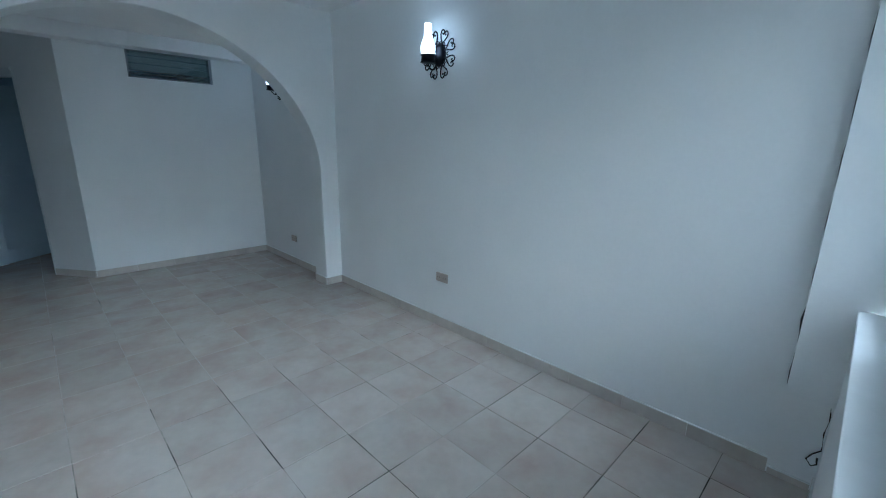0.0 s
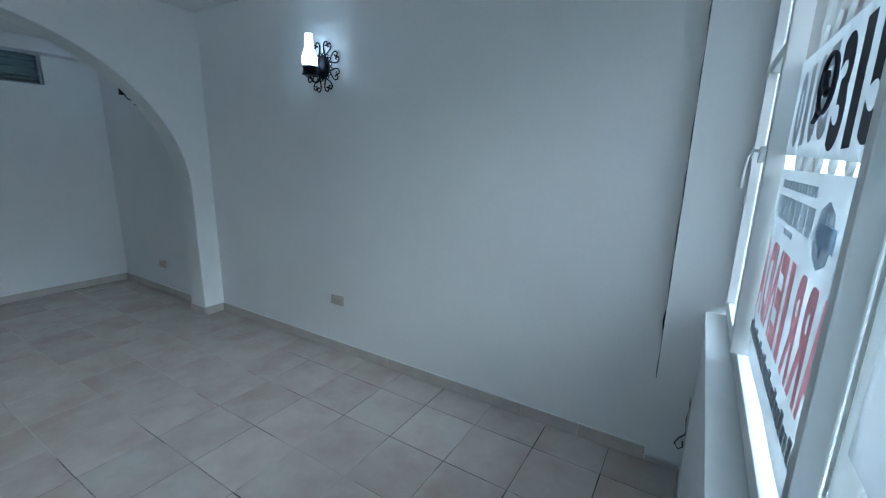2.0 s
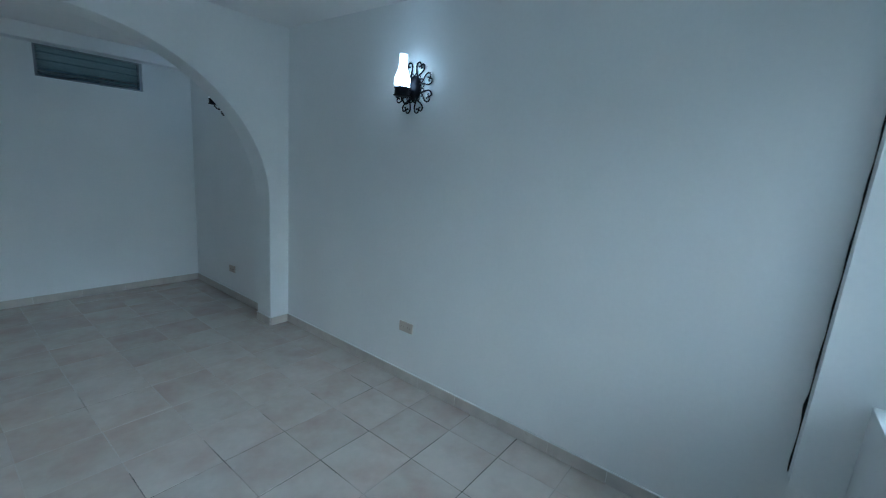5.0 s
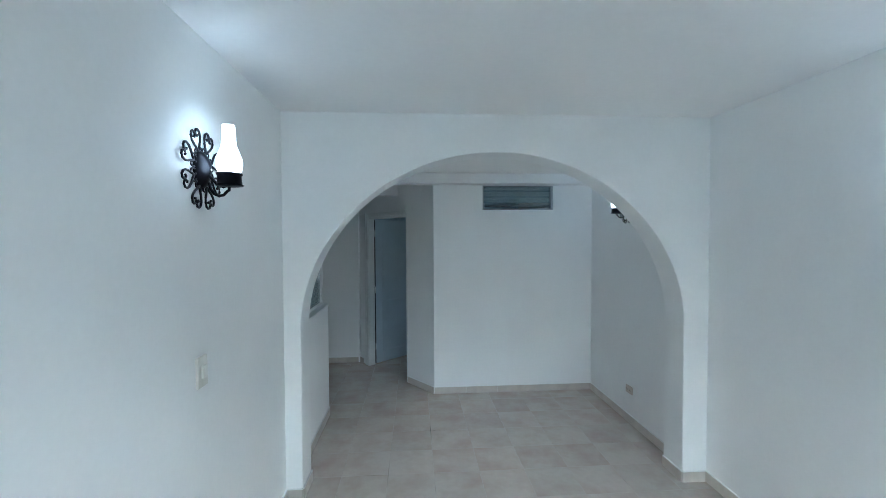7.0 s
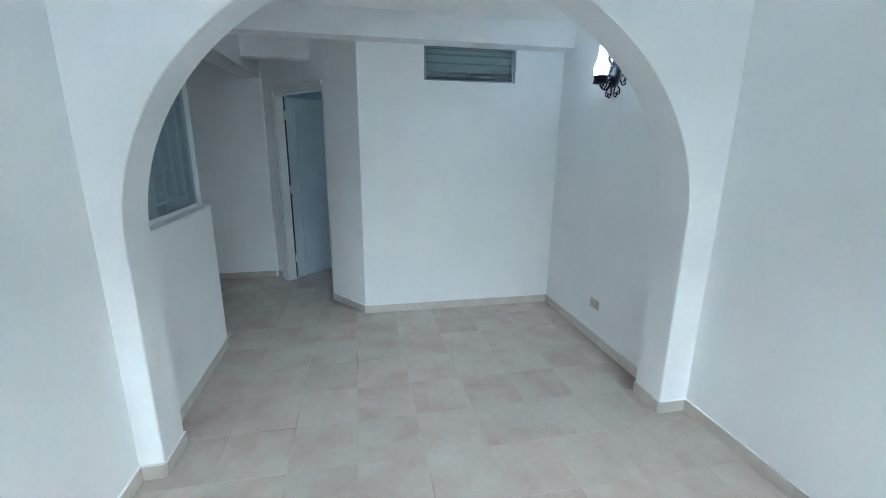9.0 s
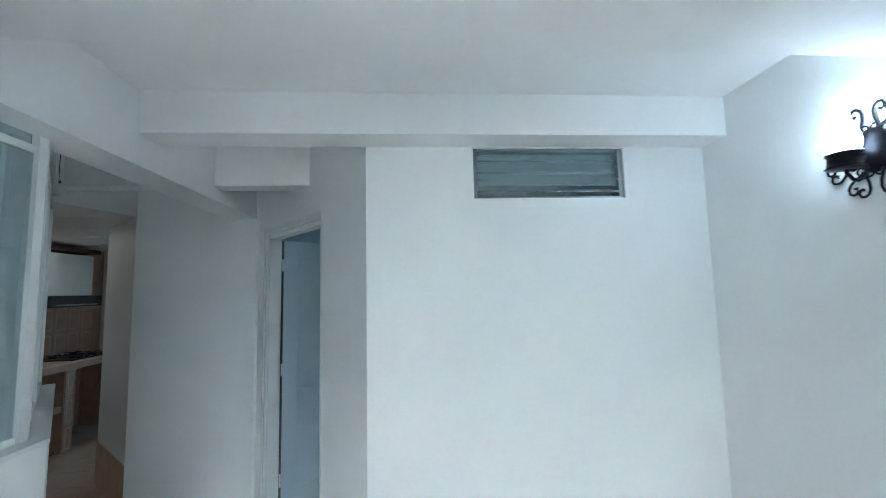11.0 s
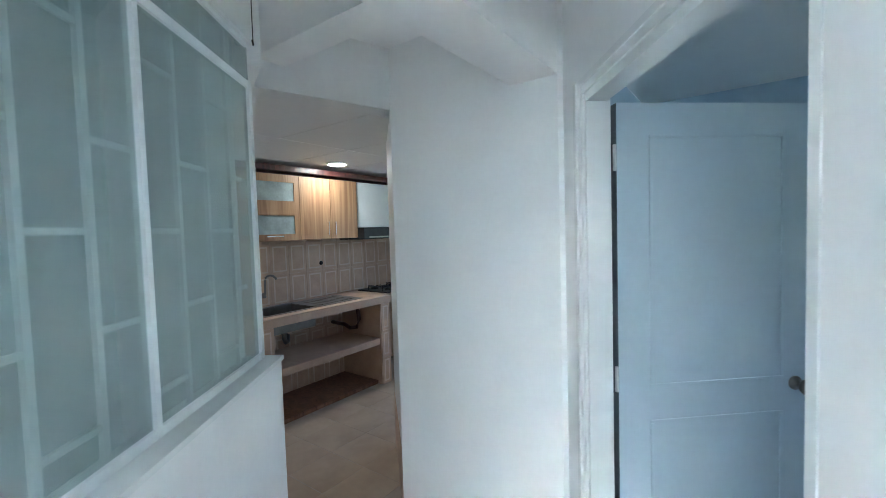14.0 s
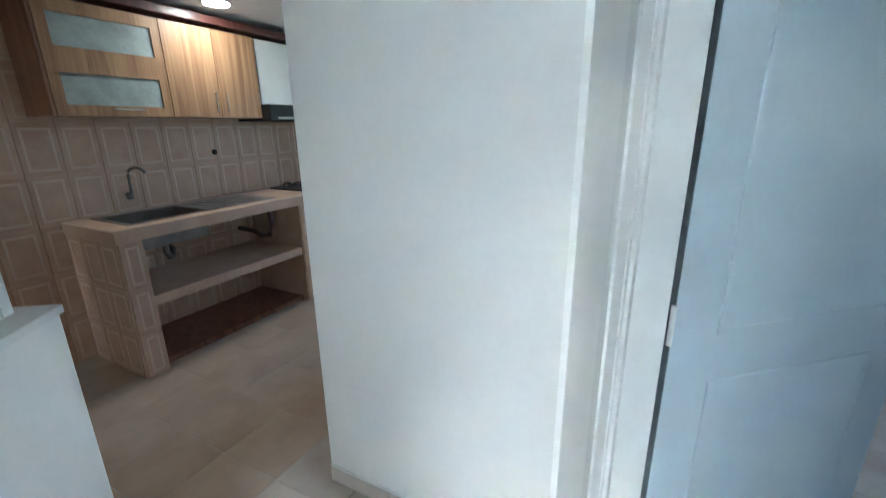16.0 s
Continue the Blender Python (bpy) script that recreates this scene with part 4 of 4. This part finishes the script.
def lettering(name, text, m, width, height, mat, parent, mirror=False):
    """Flat upright letters of a given width and height in all, in the plane y = 0 of m; each letter is a part."""
    pitch = width / len(text)
    for i, ch in enumerate(text):
        cu = bpy.data.curves.new(name, "FONT")
        cu.body, cu.size, cu.extrude, cu.align_x = ch, 1.0, 0.0, "CENTER"
        cu.offset = 0.042
        tmp = bpy.data.objects.new(name, cu)
        me = bpy.data.meshes.new_from_object(tmp)
        bpy.data.objects.remove(tmp)
        bpy.data.curves.remove(cu)
        xs, ys = [v.co.x for v in me.vertices], [v.co.y for v in me.vertices]
        w, h, cx, y0 = max(xs) - min(xs), max(ys) - min(ys), (max(xs) + min(xs)) / 2, min(ys)
        fx = pitch * (0.5 if ch in "1I" else 0.92) / w
        fy = height / h if ch != "-" else pitch * 0.6
        side = 1 if mirror else -1
        off = (i - (len(text) - 1) / 2) * pitch
        lift = height * 0.45 if ch == "-" else 0.0
        me.transform(Matrix(((side * fx, 0, 0, side * (off - cx * fx)), (0, 0, 1, 0), (0, fy, 0, lift - y0 * fy), (0, 0, 0, 1))))
        me.materials.append(mat)
        ob = new(name, me)
        ob.parent = parent
        ob.matrix_basis = m


def sign(name, x0, x1, z0, z1, label, sag=0.0):
    """A sheet behind the glass, slightly wavy."""
    bm = bmesh.new()
    nx, nz = 14, 6
    grid = [[None] * (nz + 1) for _ in range(nx + 1)]
    for i in range(nx + 1):
        for j in range(nz + 1):
            u, v = i / nx, j / nz
            grid[i][j] = bm.verts.new((x0 + (x1 - x0) * u, -0.0102 + 0.0011 * math.sin(u * 9 + v * 4), z0 + (z1 - z0) * v - sag * u))
    fs = []
    for i in range(nx):
        for j in range(nz):
            f = bm.faces.new((grid[i][j], grid[i + 1][j], grid[i + 1][j + 1], grid[i][j + 1]))
            f.smooth = True
            fs.append(f)
    bmesh.ops.solidify(bm, geom=fs, thickness=0.0006)
    return tagged(part(name, bm, PAPER), label, "sign")


yl = -0.0072
s1 = sign("phone_sign", 0.650, 1.420, 1.489, 1.716, "white paper strip with large navy phone digits", -0.02)
lettering("digit", "315", pose(0.835, yl, 1.512, 0, 1.5, 0), 0.275, 0.187, INK, s1)
lettering("faint_digit", "5010", pose(1.165, yl, 1.528, 0, 1.5, 0), 0.35, 0.17, GREYINK, s1, True)
ring = bmesh.new()
tube(ring, [(1.034 + 0.055 * math.cos(a), yl + 0.003, 1.632 + 0.052 * math.sin(a)) for a in [math.tau * k / 24 for k in range(24)]], 0.0042, 6, True)
tube(ring, [(1.056, yl + 0.003, 1.655), (1.044, yl + 0.003, 1.628), (1.022, yl + 0.003, 1.612), (1.010, yl + 0.003, 1.617)], 0.0065, 6)
tube(ring, [(1.082, yl + 0.003, 1.603), (1.094, yl + 0.003, 1.568), (1.055, yl + 0.003, 1.583)], 0.0045, 6)
part("round_mark", ring, INK, s1, "dark round handset mark")
s2 = sign("rental_sign", 0.685, 1.412, 0.955, 1.472, "white rental poster seen from its back")
lettering("red_letter", "ARRIENDA", pose(1.045, yl, 1.095), 0.69, 0.205, REDINK, s2, True)
for a, b, c, d, m in (*[(0.93 + 0.060 * k, 0.976 + 0.060 * k, 1.358, 1.412, MIDINK) for k in range(7)], *[(0.945 + 0.030 * k, 0.963 + 0.030 * k, 1.430, 1.449, MIDINK) for k in range(13)], *[(1.09 + 0.022 * k, 1.104 + 0.022 * k, 1.332, 1.344, PALEINK) for k in range(5)], *[(0.72 + 0.0285 * k, 0.741 + 0.0285 * k, 1.02, 1.052 + 0.012 * (k % 3 == 1), GREYINK) for k in range(24)]):
    part("text_bar", boxes((a, b, yl - 0.0005, yl + 0.0008, c, d)), m, s2)
mk = bmesh.new()
prism(mk, [(0.838 + 0.06 * math.cos(math.tau * k / 8), 0.055 * math.sin(math.tau * k / 8)) for k in range(8)], 0, 0.0015)
mkm = part("disc_mark", mk, PALEINK, s2, "pale grey eight-sided mark")
mk = bmesh.new()
prism(mk, [(0.757, -0.016), (0.83, -0.016), (0.83, -0.034), (0.878, 0.002), (0.83, 0.038), (0.83, 0.02), (0.757, 0.02)], 0.002, 0.003)
mka = part("arrow_mark", mk, BLUEGREY, s2, "pale blue arrow mark")
mka.matrix_basis = Matrix(((1, 0, 0, 0), (0, 0, 1, yl), (0, 1, 0, 1.377), (0, 0, 0, 1)))
mkm.matrix_basis = Matrix(((1, 0, 0, 0), (0, 0, 1, yl), (0, 1, 0, 1.377), (0, 0, 0, 1)))
s3 = sign("number_sign", 0.15, 0.616, 1.487, 1.717, "white paper strip with grey digits from behind", -0.01)
lettering("digit", "915", pose(0.497, yl, 1.502), 0.245, 0.192, GREYINK, s3, True)
s4 = sign("handwritten_sheet", 0.24, 0.551, 1.18, 1.483, "white sheet with grey handwriting from behind")
lettering("handwritten_letter", "EN-", pose(0.505, yl, 1.405), 0.06, 0.024, GREYINK, s4, True)
lettering("handwritten_letter", "ERTA", pose(0.490, yl, 1.365), 0.08, 0.026, GREYINK, s4, True)
for sheet in (s1, s2, s3, s4):
    sheet.location = (-0.027, 0, 0.012)


def window_grille():
    root = tagged(empty("window_grille"), "white wrought iron window grille with twisted bars and scrolls", "grille")
    y = -0.12
    n = 15
    for i in range(n):
        x = WIN_L + 0.07 + i * (WIN_R - WIN_L - 0.14) / (n - 1)
        bm = bmesh.new()
        w = 0.0075
        rings = []
        zs = [SILL - 0.05 + k * 0.03 for k in range(40)]
        for k, z in enumerate(zs):
            a = k * 0.55
            rings.append([bm.verts.new((x + w * 1.35 * math.cos(a + q * math.pi / 2), y + w * 1.35 * math.sin(a + q * math.pi / 2), z)) for q in range(4)])
        for a, b in zip(rings, rings[1:]):
            for q in range(4):
                bm.faces.new((a[q], a[(q + 1) % 4], b[(q + 1) % 4], b[q]))
        bmesh.ops.recalc_face_normals(bm, faces=bm.faces)
        top = zs[-1]
        tube(bm, [(x, y, top - 0.01)] + [(x - 0.05 + 0.05 * math.cos(t), y, top + 0.06 * math.sin(t)) for t in (0.2, 0.6, 1.1, 1.6, 2.2, 2.8, 3.4, 4.0, 4.6)], 0.009, 6)
        part("twisted_bar", bm, GLOSSPAINT, root)
    for z in (SILL - 0.03, HEAD - 0.03):
        part("rail", boxes((WIN_L, WIN_R, y - 0.012, y + 0.012, z - 0.006, z + 0.006)), GLOSSPAINT, root)
    return root


window_grille()


# ---- cracks and cable beside the window ----
bm = bmesh.new()
tube(bm, [(XR - 0.001, 0.2295, 0.46 + 0.06 * i) for i in range(37)], [0.0044 + 0.0022 * math.sin(i * 1.7) + 0.006 * (i == 5) for i in range(37)], 5)
tube(bm, [(XR - 0.001, 0.227 - 0.015 * i, 0.448 + 0.002 * math.sin(i * 2.0)) for i in range(10)], 0.002, 5)
tagged(part("wall_crack", bm, SEALANT), "dark open crack along the plaster column", "crack")
bm = bmesh.new()
tube(bm, [(XR - 0.003, 0.078 + 0.003 * math.sin(i * 1.3), 0.455 - i * 0.028) for i in range(10)], [0.0008 + 0.0022 * (i % 3 == 0) for i in range(10)], 6)
tube(bm, [(XR - 0.006, 0.078, 0.205), (XR - 0.008, 0.10, 0.18), (XR - 0.012, 0.115, 0.15), (XR - 0.012, 0.095, 0.125), (XR - 0.01, 0.078, 0.14), (XR - 0.008, 0.082, 0.17)], 0.0032, 6)
tagged(part("cable_end", bm, SEALANT), "loose black cable end in the wall corner", "cable")
bm = bmesh.new()
tube(bm, [(XR - 0.006, 0.225, 2.25), (XR - 0.006, 0.232, 2.40), (XR - 0.006, 0.228, ZC)], 0.006, 6)
tagged(part("cable_run", bm, GLOSSPAINT), "thin painted cable run up the corner", "cable")

bm = bmesh.new()
tube(bm, [(-1.668, 6.262, 2.30), (-1.670, 6.263, 2.40), (-1.667, 6.262, 2.55)], 0.002, 5)
tube(bm, [(-1.668, 6.262, 2.30), (-1.655, 6.255, 2.296), (-1.645, 6.245, 2.306)], 0.0035, 6)
tagged(part("hanging_wire", bm, SEALANT), "thin dark wire hanging at the partition end", "wire")

# ---- outside ----
bm = bmesh.new()
arc = [(70 * math.cos(radians(a)), 70 * math.sin(radians(a))) for a in range(-54, 5, 2)]
low, high = [bm.verts.new((x, y, -3)) for x, y in arc], [bm.verts.new((x, y, 75)) for x, y in arc]
for k in range(len(arc) - 1):
    bm.faces.new((low[k], low[k + 1], high[k + 1], high[k]))
structure("backdrop", bm, CLOUD, "bright white overcast sky in the distance", "sky")
structure("ground", boxes((-400, 400, -600, 400, -0.25, -0.121)), EARTH, "turf and bare earth outside the window", "ground")
structure("pavement", boxes((-30, 30, -6.0, -4.2, -0.13, -0.10)), CONCRETE, "grey concrete pavement", "pavement")


def awning():
    root = tagged(empty("red_awning"), "dark red metal awning with a straight fascia", "awning")
    part("canopy", boxes((2.0, 6.0, -0.60, -0.30, 2.56, 2.60), bevel=0.004), RED, root)
    part("fascia", boxes((1.99, 6.0, -0.64, -0.605, 2.29, 2.61), bevel=0.004), RED, root)
    part("post", boxes((4.75, 5.05, -0.66, -0.56, -0.12, 2.29), bevel=0.004), RED, root)
    return root


awning()


def tree(x, y, h, r, count, seed):
    rnd = random.Random(seed)
    root = tagged(empty("tree"), "garden tree with dark narrow leaves", "tree", "garden trees")
    bm = bmesh.new()
    tube(bm, [(x + 0.05 * math.sin(k), y, -0.12 + h * 0.75 * k / 6) for k in range(7)], [0.10 - 0.011 * k for k in range(7)], 8)
    for k in range(7):
        a = rnd.uniform(0, math.tau)
        z = h * rnd.uniform(0.4, 0.7)
        tube(bm, [(x, y, z), (x + r * 0.4 * math.cos(a), y + r * 0.4 * math.sin(a), z + 0.3), (x + r * 0.8 * math.cos(a), y + r * 0.8 * math.sin(a), z + 0.75)], [0.035, 0.022, 0.008], 6)
    part("trunk", bm, BARK, root)
    verts, faces = [], []
    for i in range(count):
        a, e = rnd.uniform(0, math.tau), rnd.uniform(-0.5, 1.4)
        q = r * rnd.uniform(0.25, 1.0) * (0.75 + 0.25 * math.sin(3 * a + seed))
        c = Vector((x + q * math.cos(a) * math.cos(e), y + q * math.sin(a) * math.cos(e), h * 0.72 + q * 0.8 * math.sin(e)))
        d = Vector((rnd.uniform(-1, 1), rnd.uniform(-1, 1), rnd.uniform(-0.9, 0.5))).normalized()
        s = d.cross(Vector((rnd.uniform(-1, 1), rnd.uniform(-1, 1), rnd.uniform(-1, 1)))).normalized()
        L, w = rnd.uniform(0.12, 0.26), rnd.uniform(0.018, 0.036)
        n = len(verts)
        verts += [c, c + d * L * 0.5 + s * w, c + d * L, c + d * L * 0.5 - s * w]
        faces += [(n, n + 1, n + 2), (n, n + 2, n + 3)]
    me = bpy.data.meshes.new("crown")
    me.from_pydata([tuple(v) for v in verts], [], faces)
    me.materials.append(LEAF)
    c = new("crown", me)
    c.parent = root
    return root


tree(6.4, -2.3, 3.9, 1.05, 1700, 3)
tree(9.6, -2.7, 4.6, 1.3, 1700, 14)
tree(1.7, -7.5, 3.6, 1.5, 2600, 5)
tree(6.4, -6.5, 3.4, 1.6, 2600, 8)
tree(-0.8, -9.0, 3.4, 1.5, 2200, 11)
rnd = random.Random(4)
gv, gf = [], []
for i in range(9000):
    x, y = rnd.uniform(-1.5, 5.0), -0.2 - 4.0 * rnd.random() ** 1.4
    a, h, b = rnd.uniform(0, math.tau), rnd.uniform(0.03, 0.08), rnd.uniform(-0.03, 0.03)
    n = len(gv)
    gv += [(x - 0.004 * math.cos(a), y - 0.004 * math.sin(a), -0.12), (x + 0.004 * math.cos(a), y + 0.004 * math.sin(a), -0.12), (x + b, y + b, -0.12 + h)]
    gf.append((n, n + 1, n + 2))
gm = bpy.data.meshes.new("grass")
gm.from_pydata(gv, [], gf)
gm.materials.append(GRASS)
tagged(new("grass", gm), "short green garden grass outside the window", "grass", kind="stuff")


def low_sky_block():
    """An unseen two-storey block across the garden, added to cut low sky light."""
    root = tagged(empty("neighbour_house"), "unseen house-like block added to cut low sky light", "house")
    part("wall", boxes((-14, 16, -16.3, -16, -0.12, 5.6)), CONCRETE, root)
    part("roof", prisms(([(-14.4, -16.6), (16.4, -16.6), (16.4, -15.5), (-14.4, -15.5)], 5.6, 5.78)), RED, root)
    for x in (-9, -5, -1, 3, 7, 11):
        for z in (0.9, 3.6):
            w = part("window", boxes((x, x + 1.6, -15.999, -15.95, z, z + 1.1)), GLOSSPAINT, root)
            part("pane", boxes((x + 0.08, x + 1.52, -15.95, -15.94, z + 0.08, z + 1.02)), BLACK, w)
    return root


low_sky_block()

# ---- tiles of the kitchen wall ----
tile_mesh = wall_tile_mesh(0.20, 0.30)
kwall = bpy.data.objects["wall_kitchen_tiled"]
for i in range(16):
    for j in range(8):
        y, z = 6.40 + i * 0.20, -0.0 + j * 0.30
        if z > 2.0:
            continue
        o = new("wall_tile", tile_mesh)
        o.parent = kwall
        o.matrix_basis = pose(XK - 0.0075, y, z)

# ---- floor tiles ----
P = 0.343
bm = bmesh.new()
box(bm, -P / 2 + 0.0019, P / 2 - 0.0019, -P / 2 + 0.0019, P / 2 - 0.0019, -0.0058, 0.0)
top = [e for e in bm.edges if all(v.co.z > -0.001 for v in e.verts)]
bmesh.ops.bevel(bm, geom=top, offset=0.001, segments=1, affect="EDGES")
fm = bpy.data.meshes.new("floor_tile")
bm.to_mesh(fm)
bm.free()
fm.materials.append(TILE)
km = fm.copy()
km.materials[0] = WARMLIT_TILE
spots = ((-0.9, 2.1, 0.05, YA + 0.3), (-0.9, 2.1, YA + 0.3, 5.8), (-1.75, 0.1, 5.8, 7.1), (-3.8, -1.75, 6.3, 8.9), (-0.7, 1.9, 5.95, 8.2))
rnd = random.Random(9)
for i in range(-14, 8):
    for j in range(-10, 19):
        x, y = 0.137 + (i + 0.5) * P, 3.146 + (j + 0.5) * P
        if any(a - 0.15 < x < b + 0.15 and c - 0.15 < y < d + 0.15 for a, b, c, d in spots):
            o = new("floor_tile", km if x < -1.75 and y > 6.3 else fm)
            o.parent = floor
            o.matrix_basis = pose(x + rnd.uniform(-0.001, 0.001), y + rnd.uniform(-0.001, 0.001), rnd.uniform(-0.0006, 0.0), 0, 0, rnd.choice((0, 90, 180, 270)) + rnd.uniform(-0.15, 0.15))
